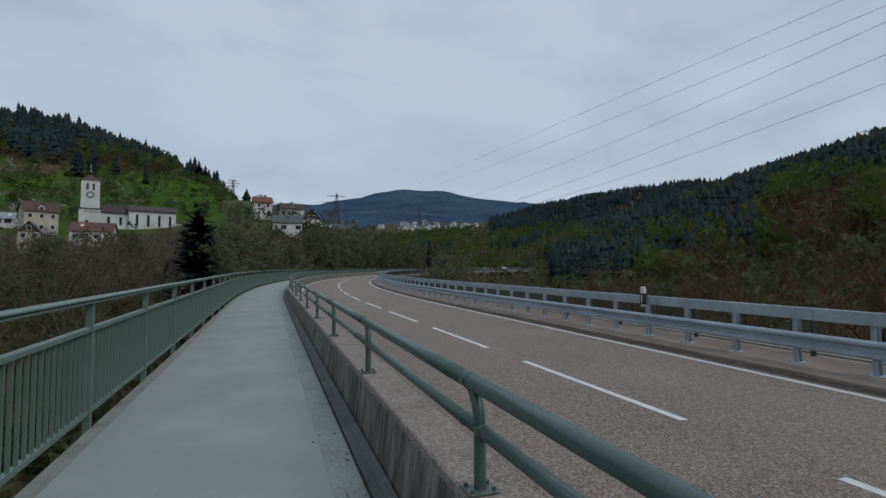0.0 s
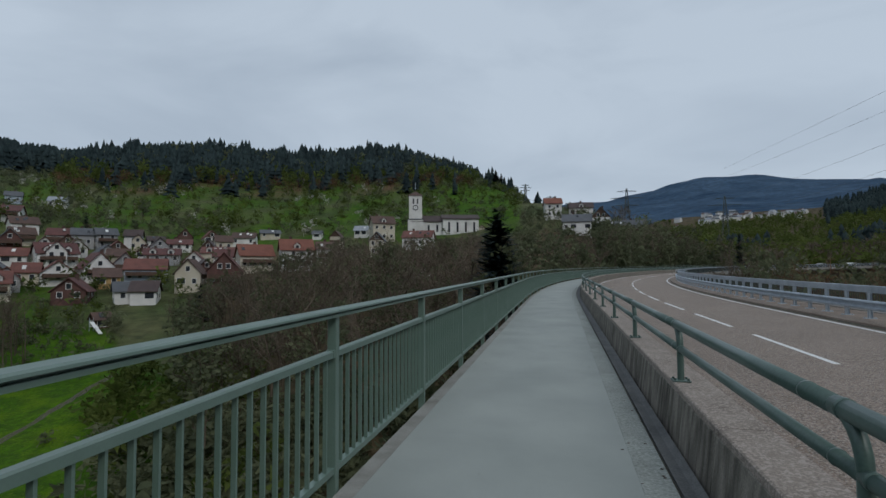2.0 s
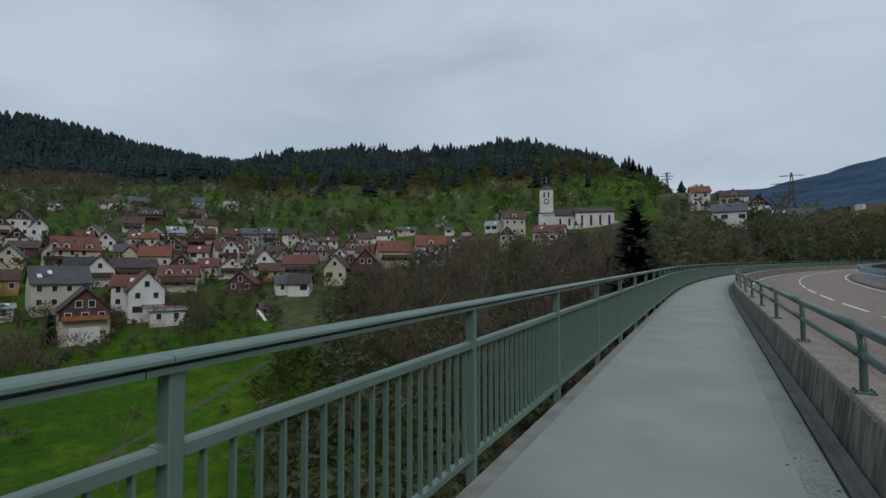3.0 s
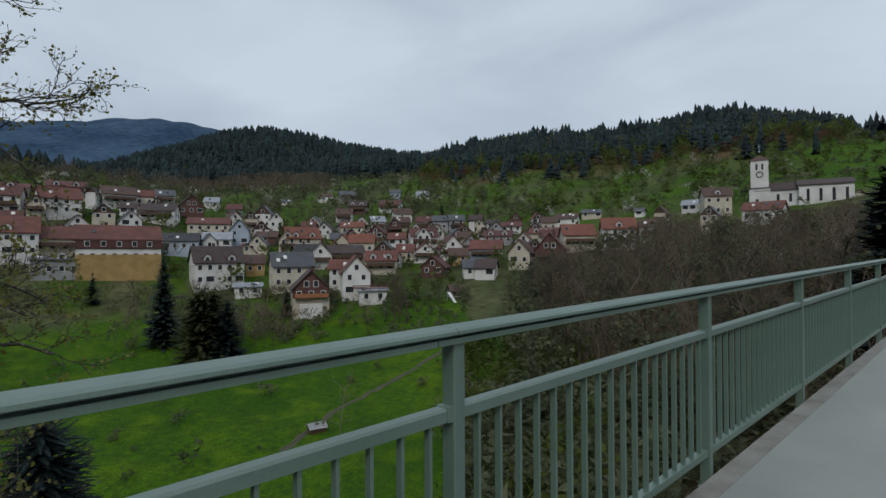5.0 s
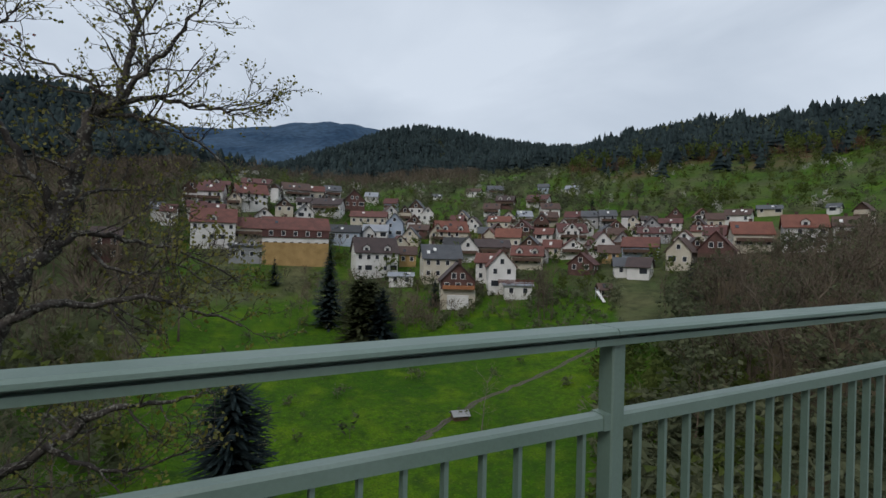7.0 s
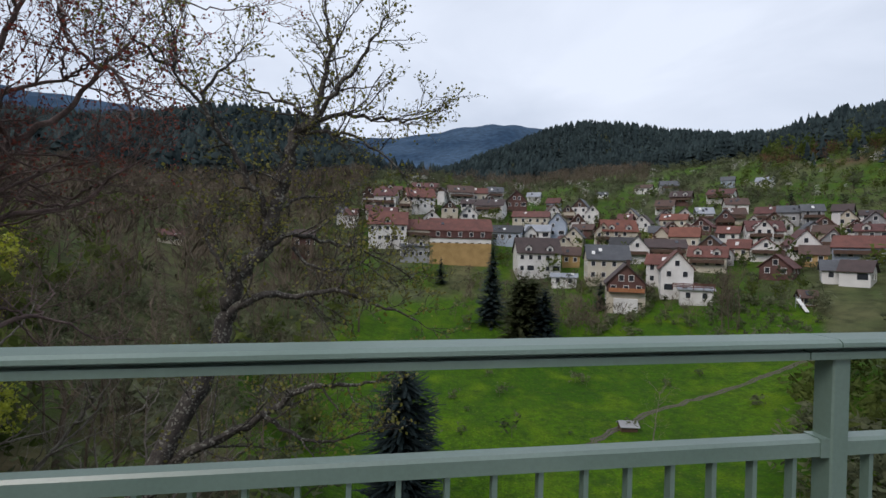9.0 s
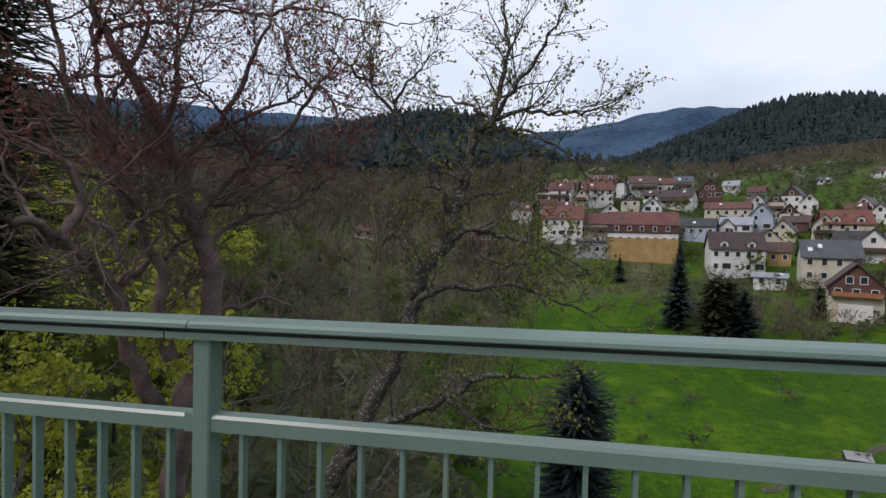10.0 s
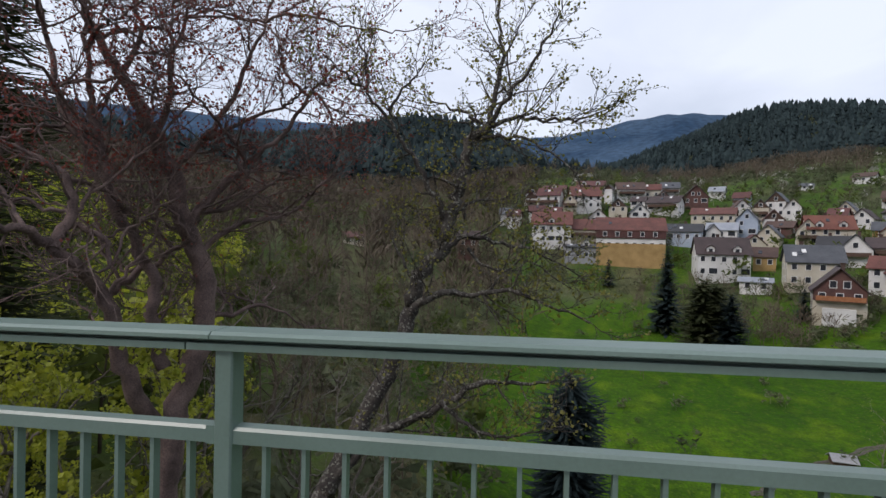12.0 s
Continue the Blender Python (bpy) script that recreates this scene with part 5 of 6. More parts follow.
BEECH_LIMBS.append((0.12, 0.025, ((-7.81, -4.86, -0.60), (-7.70, -5.01, 0.26), (-7.72, -5.01, 0.83), (-7.56, -5.22, 1.49), (-7.35, -5.47, 2.21), (-7.25, -5.60, 3.01), (-7.17, -5.70, 3.71), (-7.10, -5.79, 4.49), (-7.13, -5.78, 5.47))))
BEECH_LIMBS.append((0.09, 0.02, ((-7.23, -5.53, 2.83), (-7.01, -5.89, 3.32), (-6.93, -6.11, 3.91), (-6.91, -6.26, 4.61), (-6.90, -6.41, 5.40))))
BEECH_LIMBS.append((0.06, 0.012, ((-8.34, -4.65, 1.30), (-8.87, -4.22, 1.83), (-9.44, -3.61, 2.08), (-9.94, -3.02, 2.69), (-10.29, -2.68, 3.20))))
BEECH_LIMBS.append((0.06, 0.012, ((-8.41, -4.54, 0.19), (-8.83, -4.27, 0.19), (-9.31, -3.86, 0.32), (-9.83, -3.27, -0.18))))
BEECH_LIMBS.append((0.06, 0.012, ((-7.82, -5.16, 3.30), (-7.89, -4.91, 3.99), (-7.81, -4.86, 4.62), (-7.88, -4.60, 5.29), (-7.84, -4.49, 6.02))))
BEECH_LIMBS.append((0.05, 0.01, ((-8.10, -4.81, 1.99), (-8.59, -4.28, 2.13), (-9.03, -3.75, 2.59), (-9.53, -2.97, 2.98))))
BEECH_LIMBS.append((0.05, 0.01, ((-8.24, -4.61, 3.19), (-8.71, -4.16, 3.68), (-9.21, -3.54, 4.11), (-9.56, -3.13, 4.63))))
BEECH_LIMBS.append((0.06, 0.012, ((-6.63, -5.57, 1.73), (-6.83, -5.18, 1.57), (-6.83, -4.98, 1.15), (-6.50, -5.13, 1.08))))
BEECH_LIMBS.append((0.05, 0.012, ((-7.45, -5.44, 4.24), (-7.52, -5.15, 4.80), (-7.37, -5.13, 5.28), (-7.36, -4.93, 5.80))))
grow = np.random.default_rng(8)
for r0, r1, pts in list(BEECH_LIMBS):
    # crooked boughs that leave the main stems
    for q in range(3):
        k = int(grow.integers(len(pts) // 3, len(pts) - 1))
        d = np.array([grow.normal(0.1, 0.8), grow.normal(-0.1, 0.8), grow.uniform(-0.1, 0.9)])
        bough = shoot(pts[k], d / np.linalg.norm(d), grow.uniform(1.4, 3.4), grow, 5, 0.3, 0.9)
        BEECH_LIMBS.append((min(r0 * 0.4, 0.035), 0.008, [tuple(p) for p in bough]))
broad_tree("oak_tree", OAK_LIMBS, 3, LICHEN, BUD, 2, 0.06, "lichen-covered oak with sparse opening leaves below the bridge", density=1.25, twig_len=0.42, reach=0.85)
broad_tree("beech_tree", BEECH_LIMBS, 4, REDBARK, COPPER, 2, 0.055, "nearly bare many-stemmed tree with copper red buds", density=0.85, twig_len=0.5, reach=1.2, leaf_from=2.6)


def polar(az, r, dz=0.0):
    x, y = -r * math.sin(radians(az)), r * math.cos(radians(az))
    return np.array([x, y, float(ground_height(x, y)) + dz])


def wild_limbs(az, r, height, seed, stems=1, lean=0.12):
    """Limbs for an ordinary tree: a trunk and rising boughs."""
    rng = np.random.default_rng(seed)
    base = polar(az, r, -0.3)
    out = []
    for s in range(stems):
        way = np.array([rng.normal(0, lean), rng.normal(0, lean), 1.0])
        trunk = [base + np.array([rng.normal(0, 0.2 * s), rng.normal(0, 0.2 * s), 0])]
        for i in range(5):
            way = way + np.array([rng.normal(0, 0.12), rng.normal(0, 0.12), 0])
            trunk.append(trunk[-1] + way / np.linalg.norm(way) * height / 5)
        rad = height * 0.013
        out.append((rad, 0.02, [tuple(q) for q in trunk]))
        for i in range(9):
            u = rng.uniform(0.3, 0.95) * 5
            k = min(int(u), 4)
            p = np.array(trunk[k]) + (np.array(trunk[k + 1]) - np.array(trunk[k])) * (u - k)
            a = rng.uniform(0, 2 * math.pi)
            d = np.array([math.cos(a), math.sin(a), rng.uniform(0.1, 0.8)])
            c = shoot(p, d / np.linalg.norm(d), height * rng.uniform(0.2, 0.38), rng, 4, 0.5, 0.5)
            out.append((rad * 0.42, 0.008, [tuple(q) for q in c]))
    return out


# young trees and undergrowth on the bank beside the bridge
k = 0
for az, r, hgt, kind in ((146, 9, 7.5, "fresh"), (137, 15, 8, "fresh"), (128, 17, 7, "fresh"), (118, 13, 6, "bare"), (122, 21, 9, "bare"), (112, 18, 7.5, "bare"), (108, 24, 8, "bare"), (98, 19, 6.0, "bud"), (150, 15, 10, "copper"), (93, 14, 4.5, "bud"), (88, 22, 5.5, "bud"), (58, 58, 6.5, "bud"), (124, 10, 4.5, "fresh"), (133, 13, 6, "fresh"), (141, 12, 6.5, "fresh"), (116, 11, 3.6, "bud"), (136, 9.5, 4, "bud"), (110, 14, 4.5, "bud"), (103, 16, 4, "bud")):
    k += 1
    leaf, count, size, word = {"fresh": (FRESH, 13, 0.10, "slender tree in fresh bright green leaf"), "bare": (COPPER, 0, 0, "bare brown-grey tree with fine twigs"), "bud": (BUD, 3, 0.06, "small tree with opening yellow-green buds"), "copper": (COPPER, 2, 0.06, "bare tree with reddish buds")}[kind]
    broad_tree("bank_tree", wild_limbs(az, r, hgt, 40 + k, 2 if kind == "bare" else 1), 70 + k, BARK if kind != "copper" else REDBARK, leaf, count, size, word + " on the bank", density=0.5 if r < 16 else 0.3, twig_len=0.6)


# ---- woods: templates strewn over the hillsides ----
def conifer_template(rng, tiers=5, sides=7):
    s = Soup()
    spike(s, np.array([0, 0, 0.0]), np.array([0, 0, 0.5]), 0.02)
    for t in range(tiers):
        z0 = 0.10 + 0.80 * t / tiers
        z1 = min(z0 + 0.29, 1.0) if t < tiers - 1 else 1.0
        rad = rng.uniform(0.19, 0.27) * (1 - t / tiers) ** 0.7 + 0.02
        a = np.arange(sides) * 2 * math.pi / sides + rng.uniform(0, 1)
        rr = rad * np.where(np.arange(sides) % 2, rng.uniform(0.35, 0.7, sides), rng.uniform(0.8, 1.45, sides))
        ring = np.stack([rr * np.cos(a), rr * np.sin(a), z0 + rng.uniform(-0.06, 0.05, sides)], 1)
        v = np.concatenate([ring, [[0, 0, z1]]])
        f = [(i, (i + 1) % sides, sides) for i in range(sides)]
        s.add(v, f)
    return s.arrays()


def spike(s, a, b, r):
    d = np.asarray(b) - np.asarray(a)
    q = np.cross(d, [0.3, 0.5, 0.8])
    q /= np.linalg.norm(q) + 1e-9
    w = np.cross(d / (np.linalg.norm(d) + 1e-9), q)
    s.add([a + q * r, a - 0.5 * q * r + 0.87 * w * r, a - 0.5 * q * r - 0.87 * w * r, b], [(0, 1, 3), (1, 2, 3), (2, 0, 3)])


def bare_template(rng, boughs=9, twigs=5, tips=3, thick=0.75):
    s = Soup()
    ends = []
    top = np.array([rng.normal(0, 0.05), rng.normal(0, 0.05), 0.92])
    mid = np.array([rng.normal(0, 0.03), rng.normal(0, 0.03), 0.45])
    c = np.array([[0, 0, 0], mid * 0.5, mid, (mid + top) / 2, top])
    tube(s, c, 0.016 * thick, 0.004 * thick, 5)
    for i in range(boughs):
        u = rng.uniform(0.28, 1.0)
        p = np.array([np.interp(u, [0, .25, .5, .75, 1], c[:, q]) for q in range(3)])
        a = rng.uniform(0, 2 * math.pi)
        d = np.array([math.cos(a), math.sin(a), rng.uniform(0.35, 1.1)])
        b = shoot(p, d / np.linalg.norm(d), rng.uniform(0.22, 0.40) * (1.25 - 0.6 * u), rng, 3, 0.5, 0.5)
        tube(s, b, 0.007 * thick, 0.003 * thick, 3)
        for j in range(twigs):
            k = rng.integers(1, 4)
            dd = b[k] - b[k - 1]
            dd /= np.linalg.norm(dd)
            e = b[k] + side_way(dd, rng, 0.7) * rng.uniform(0.08, 0.17) + np.array([0, 0, 0.03])
            spike(s, b[k], e, 0.0032 * thick)
            ends.append(e)
            for m in range(tips):
                g = b[k] + (e - b[k]) * rng.uniform(0.3, 1)
                h = g + side_way((e - b[k]) / np.linalg.norm(e - b[k]), rng, 0.7) * rng.uniform(0.04, 0.10)
                spike(s, g, h, 0.0022 * thick)
                ends.append(h)
    return s.arrays(), np.array(ends)


def leafy_template(rng, count, size):
    (v, f), ends = bare_template(rng, 8, 4, 1)
    s = Soup()
    pick = ends[rng.integers(0, len(ends), count)] + rng.normal(0, 0.03, (count, 3))
    for p in pick:
        a = rng.normal(0, 1, 3)
        a /= np.linalg.norm(a)
        b = np.cross(a, rng.normal(0, 1, 3))
        b /= np.linalg.norm(b) + 1e-9
        s.add([p - a * size, p + b * size * 0.8, p + a * size, p - b * size * 0.8], [(0, 1, 2), (0, 2, 3)])
    return (v, f), s.arrays()


def clump_template(rng, count=50):
    """A far broadleaf crown: loose facets about a few lumps."""
    s = Soup()
    lumps = rng.normal(0, 0.16, (5, 3)) + np.array([0, 0, 0.62])
    for i in range(count):
        c = lumps[rng.integers(0, 5)] + rng.normal(0, 0.12, 3)
        a, b = rng.normal(0, 0.064, 3), rng.normal(0, 0.064, 3)
        s.add([c + a, c + b, c - a * 0.6 - b * 0.6], [(0, 1, 2)])
    spike(s, np.array([0, 0, 0.0]), np.array([0, 0, 0.7]), 0.02)
    return s.arrays()


def brush_template(rng, count=46):
    """A far bare crown: slivers that fan out upwards."""
    s = Soup()
    spike(s, np.array([0, 0, 0.0]), np.array([0, 0, 0.85]), 0.016)
    for i in range(count):
        p = np.array([rng.normal(0, 0.09), rng.normal(0, 0.09), rng.uniform(0.28, 0.75)])
        d = np.array([p[0] * 3 + rng.normal(0, 0.3), p[1] * 3 + rng.normal(0, 0.3), rng.uniform(0.4, 1.0)])
        d /= np.linalg.norm(d)
        side = np.cross(d, rng.normal(0, 1, 3))
        side /= np.linalg.norm(side) + 1e-9
        s.add([p, p + d * rng.uniform(0.15, 0.32), p + d * 0.16 + side * 0.022], [(0, 1, 2)])
    return s.arrays()


def strewn(v, f, places, heights, widths, turns):
    """All copies of one template as one array of vertices and triangles."""
    n, m = len(places), len(v)
    c, s = np.cos(turns)[:, None], np.sin(turns)[:, None]
    x = v[None, :, 0] * widths[:, None]
    y = v[None, :, 1] * widths[:, None]
    out = np.stack([x * c - y * s, x * s + y * c, v[None, :, 2] * heights[:, None]], -1) + places[:, None, :]
    faces = f[None] + (np.arange(n) * m)[:, None, None]
    return out.reshape(-1, 3), faces.reshape(-1, 3)


ROADLINE = np.array([path(s, 5)[0][:2] for s in range(-30, int(END), 4)])
HX = np.array([(x, y, r) for x, y, r in HOUSES])


def clear_of(pts, road=11.0, gap=2.0):
    d = np.sqrt(((pts[:, None, :2] - ROADLINE[None]) ** 2).sum(-1)).min(1)
    h = (np.sqrt(((pts[:, None, :2] - HX[None, :, :2]) ** 2).sum(-1)) - HX[None, :, 2]).min(1)
    return (d > road) & (h > gap)


WOODS = {}


def plant(kind, templates, n, az0, az1, r0, r1, h0, h1, seed, keep=None, spread=1.0, road=11.0, gap=2.0, top=None):
    rng = np.random.default_rng(seed)
    az = rng.uniform(az0, az1, n)
    r = np.sqrt(rng.uniform(r0 * r0, r1 * r1, n))
    ok = np.ones(n, bool) if keep is None else keep(az, r, rng)
    az, r = az[ok], r[ok]
    x, y = -r * np.sin(np.radians(az)), r * np.cos(np.radians(az))
    p = np.stack([x, y, ground_height(x, y) - 0.2], 1)
    if r0 < 420:
        p = p[clear_of(p, road, gap)]
    hs = rng.uniform(h0, h1, len(p))
    if top is not None:
        q = np.hypot(p[:, 0], p[:, 1])
        lid = 1.6 + q * np.tan(np.radians(np.interp(np.degrees(np.arctan2(-p[:, 0], p[:, 1])), top[0], top[1]))) - p[:, 2]
        hs = np.minimum(hs, lid * rng.uniform(0.75, 1.05, len(p)))
        p, hs = p[hs > 2.5], hs[hs > 2.5]
    ws = hs * rng.uniform(0.8, 1.25, len(p)) * spread
    turn = rng.uniform(0, 2 * math.pi, len(p))
    which = rng.integers(0, len(templates), len(p))
    for i, (v, f) in enumerate(templates):
        q = which == i
        if q.any():
            WOODS.setdefault(kind, []).append(strewn(v, f, p[q], hs[q], ws[q], turn[q]))
    return p, hs, ws, turn, which


def grown(az, r, rng):
    return r > cover_at(az, r)[3] + rng.normal(0, 12, len(r))


trng = np.random.default_rng(11)
CONES = [conifer_template(trng) for i in range(7)]
BARES = [bare_template(trng)[0] for i in range(4)]
FARBARES = [brush_template(trng) for i in range(4)]
LEAFY = [leafy_template(trng, 210, 0.030) for i in range(3)]
CLUMPS = [clump_template(trng) for i in range(5)]
LID = ([-20, -12, -6, 0, 6, 12, 20, 26, 31, 36, 44], [5.4, 5.8, 5.1, 4.0, 4.1, 4.4, 4.0, 3.3, 1.8, -0.4, -3.4])

# dark conifer woods on the ridges
plant("conifer", CONES, 5200, 6, 52, 370, 700, 7, 20, 21, grown, spread=0.95)
plant("conifer", CONES, 1100, 6, 52, 470, 640, 15, 25, 29, lambda a, r, g: grown(a, r, g) & (np.sin(a * 1.9) + np.sin(a * 0.7 + 1) > 0.3), spread=0.8)
plant("conifer", CONES, 6800, 50, 92, 400, 1080, 14, 24, 22, grown)
plant("conifer", CONES, 4200, 90, 124, 290, 820, 14, 25, 23, grown)
plant("conifer", CONES, 9500, -68, -34, 300, 950, 11, 21, 24, lambda a, r, g: np.sin(a * 0.7 + r * 0.013) + np.sin(r * 0.021 - a * 0.31) + g.normal(0, 0.5, len(r)) > -0.35)
plant("conifer", CONES, 3600, -48, -24, 850, 1245, 12, 20, 40, lambda a, r, g: np.sin(a * 0.9 + r * 0.008) + g.normal(0, 0.6, len(r)) > -0.5)
plant("conifer", CONES, 5000, -36, 6, 420, 1150, 12, 20, 25, lambda a, r, g: (np.sin(a * 0.6 + r * 0.011) + g.normal(0, 0.6, len(r)) > 0.75) & ~((a > -24) & (a < -10) & (r > 560)))
plant("fresh", CLUMPS, 3600, -40, -8, 330, 950, 6, 12, 35, lambda a, r, g: np.sin(a * 0.6 + r * 0.011) + g.normal(0, 0.6, len(r)) < 0.75, spread=1.0)
plant("conifer", CONES, 420, 118, 180, 270, 430, 12, 22, 26)
plant("conifer", CONES, 700, -180, -64, 150, 500, 12, 24, 27)
plant("conifer", CONES, 60, 8, 48, 330, 470, 9, 17, 28)
plant("shrub", CLUMPS, 260, 6, 52, 440, 640, 9, 17, 57, grown)
plant("shrub", CLUMPS, 260, 52, 92, 400, 950, 8, 15, 58, grown)
plant("shrub", CLUMPS, 600, -66, -34, 300, 850, 8, 15, 59)
# broadleaved patches among them, some in fresh leaf, some still brown
plant("fresh", CLUMPS, 2600, -62, -30, 130, 800, 9, 17, 31, lambda a, r, g: np.sin(a * 0.7 + r * 0.013) + np.sin(r * 0.021 - a * 0.31) + g.normal(0, 0.4, len(r)) < -0.3, spread=0.9)
plant("fresh", CLUMPS, 190, 9, 50, 385, 470, 8, 15, 32, spread=0.9)
plant("rust", FARBARES, 260, 9, 50, 360, 440, 6, 11, 30)
plant("fresh", CLUMPS, 120, 90, 124, 40, 330, 5, 9, 33, spread=0.9)
plant("fresh", CLUMPS, 260, -30, -8, 260, 500, 8, 15, 34, spread=0.9)
plant("shrub", CLUMPS, 170, -11, 5, 170, 235, 2.5, 5.5, 36, spread=1.1, gap=-1.2)
plant("bare", FARBARES, 40, -12, 4, 170, 240, 4, 7, 37, gap=-1.0)
plant("shrub", CLUMPS, 260, -17, -4, 120, 200, 5, 9, 38, spread=1.0)
plant("fresh", CLUMPS, 420, 4, 52, 230, 440, 3, 8, 83, spread=1.1)
plant("shrub", CLUMPS, 800, 4, 50, 200, 470, 2, 8, 41, lambda a, r, g: np.sin(r * 0.16 + a * 0.4) + g.normal(0, 0.4, len(r)) < -0.45, spread=1.2)
plant("shrub", CLUMPS, 2300, 48, 94, 255, 620, 2, 7, 42, lambda a, r, g: np.sin(a * 0.8 + r * 0.03) + g.normal(0, 0.5, len(r)) < 0.35, spread=1.2)
plant("shrub", CLUMPS, 620, 36, 96, 118, 270, 1.4, 3.8, 43, spread=1.3, gap=0.3)
plant("fresh", CLUMPS, 160, 36, 96, 122, 270, 3, 7, 47, gap=-0.5)
plant("shrub", CLUMPS, 260, 74, 95, 158, 262, 2, 4, 39, spread=1.2, gap=0.0)
plant("bare", FARBARES, 240, 36, 96, 118, 290, 3, 7, 48, gap=0.5)
plant("shrub", CLUMPS, 1500, -64, -25, 50, 420, 5, 11, 44)
plant("conifer", CONES, 420, -50, -30, 170, 330, 9, 17, 49)
plant("shrub", CLUMPS, 40, 40, 92, 42, 112, 0.7, 2.6, 46, spread=1.4)
plant("shrub", CLUMPS, 420, 12, 46, 12, 62, 1.5, 4.5, 84, spread=1.4, road=9.5)
plant("fresh", CLUMPS, 90, 30, 46, 30, 90, 2, 5, 85, spread=1.2, road=9.5)
plant("bare", FARBARES, 150, 52, 79, 100, 134, 2.5, 5, 86, gap=0.2)
plant("shrub", CLUMPS, 150, 50, 80, 102, 140, 1.2, 3, 87, spread=1.4, gap=0.1)
plant("blossom", CLUMPS, 160, 10, 90, 150, 460, 2.5, 5.5, 45, spread=1.2)
plant("rust", FARBARES, 1700, -70, -44, 150, 290, 7, 11, 51, spread=1.0)
plant("rust", BARES, 160, -70, -40, 70, 200, 9, 14, 55, spread=1.0)
plant("shrub", CLUMPS, 480, 92, 150, 60, 330, 3, 7, 56, spread=1.0)
plant("bare", FARBARES, 2300, 90, 150, 90, 380, 7, 12, 52, spread=1.1)
plant("bare", FARBARES, 700, -40, -6, 270, 500, 9, 15, 53, spread=1.1)
plant("bare", FARBARES, 500, 60, 92, 330, 560, 8, 14, 54, spread=1.1)
plant("bare", BARES, 9, 50.8, 54, 99, 112, 8, 11.5, 67, gap=-2)
plant("bare", FARBARES, 26, 63.5, 69, 97, 113, 3, 6, 68, gap=-1)
plant("shrub", CLUMPS, 40, 55, 66, 97, 110, 1, 2.6, 69, spread=1.4, gap=-1)
plant("shrub", CLUMPS, 30, 44, 54, 92, 120, 1.5, 4, 72, spread=1.2, gap=-1)
# hedges and scrub along the terrace edges of the pastures
def terrace(a, r, g):
    z = ground_height(-r * np.sin(np.radians(a)), r * np.cos(np.radians(a)))
    return (np.abs((z / 7.5) % 1 - 0.5) < 0.07) & (np.sin(a * 0.8 + z * 0.3) + g.normal(0, 0.4, len(r)) > -0.3)


plant("shrub", CLUMPS, 6000, 3, 52, 215, 450, 1.0, 3.0, 81, terrace, spread=1.5)
plant("shrub", CLUMPS, 6000, 48, 92, 240, 520, 1.2, 3.4, 82, terrace, spread=1.4)
# bare thicket on the slope below the church and along the bend
plant("bare", BARES, 260, 8, 36, 58, 165, 9, 15, 61, spread=1.1, top=LID)
plant("bare", BARES, 60, 33, 41, 95, 150, 7, 12, 62, lambda a, r, g: g.random(len(r)) < 0.6, top=LID)
plant("bare", BARES, 190, -18, 10, 60, 190, 8, 13, 63, spread=1.1, top=LID)
plant("rust", BARES, 150, -70, -20, 28, 90, 9, 14.5, 64, spread=1.1)
plant("bare", BARES, 130, 94, 130, 24, 100, 5, 9, 65, spread=1.0)
plant("shrub", CLUMPS, 240, 93, 124, 18, 90, 1.5, 4, 88, spread=1.3)
plant("fresh", CLUMPS, 260, 120, 150, 20, 110, 3, 8, 66, spread=1.0)
for i, (az0, az1, r0, r1, n, h0, h1) in enumerate(((8, 39, 50, 170, 270, 5, 10), (-22, 8, 70, 210, 210, 7, 13), (-62, -22, 26, 120, 130, 7, 12), (121, 150, 20, 90, 120, 4, 8), (36, 92, 112, 260, 130, 3, 7), (76, 92, 60, 110, 10, 2, 4))):
    rng = np.random.default_rng(90 + i)
    p, hs, ws, turn, which = plant("bare", [q[0] for q in LEAFY], n, az0, az1, r0, r1, h0, h1, 71 + i, gap=0.5, top=LID if i < 2 else None)
    for k, (_, (v, f)) in enumerate(LEAFY):
        q = which == k
        if q.any():
            WOODS.setdefault("leaf" if i == 3 else "shrub", []).append(strewn(v, f, p[q], hs[q], ws[q], turn[q]))

for kind, material, name, label in (("conifer", NEEDLE, "conifer_wood", "dark spruce and fir woods on the ridges"), ("fresh", FARFRESH, "spring_wood", "broadleaved trees in spring leaf on the hillsides"), ("leaf", FRESH, "leaf_growth", "bright young leaves of the thicket"), ("shrub", SHRUB, "hedge_growth", "grey-green hedges and orchard trees"), ("bare", TWIG, "bare_wood", "bare brown-grey trees and thicket"), ("rust", RUSTTWIG, "rusty_wood", "bare reddish brown trees on the slope"), ("blossom", BLOSSOM, "blossom_trees", "pale flowering fruit trees")):
    vs, fs, n = [], [], 0
    for v, f in WOODS[kind]:
        vs.append(v)
        fs.append(f + n)
        n += len(v)
    me = tri_mesh(name, np.concatenate(vs), np.concatenate(fs), [material])
    tagged(new(name, me), label, "woods", kind="stuff")


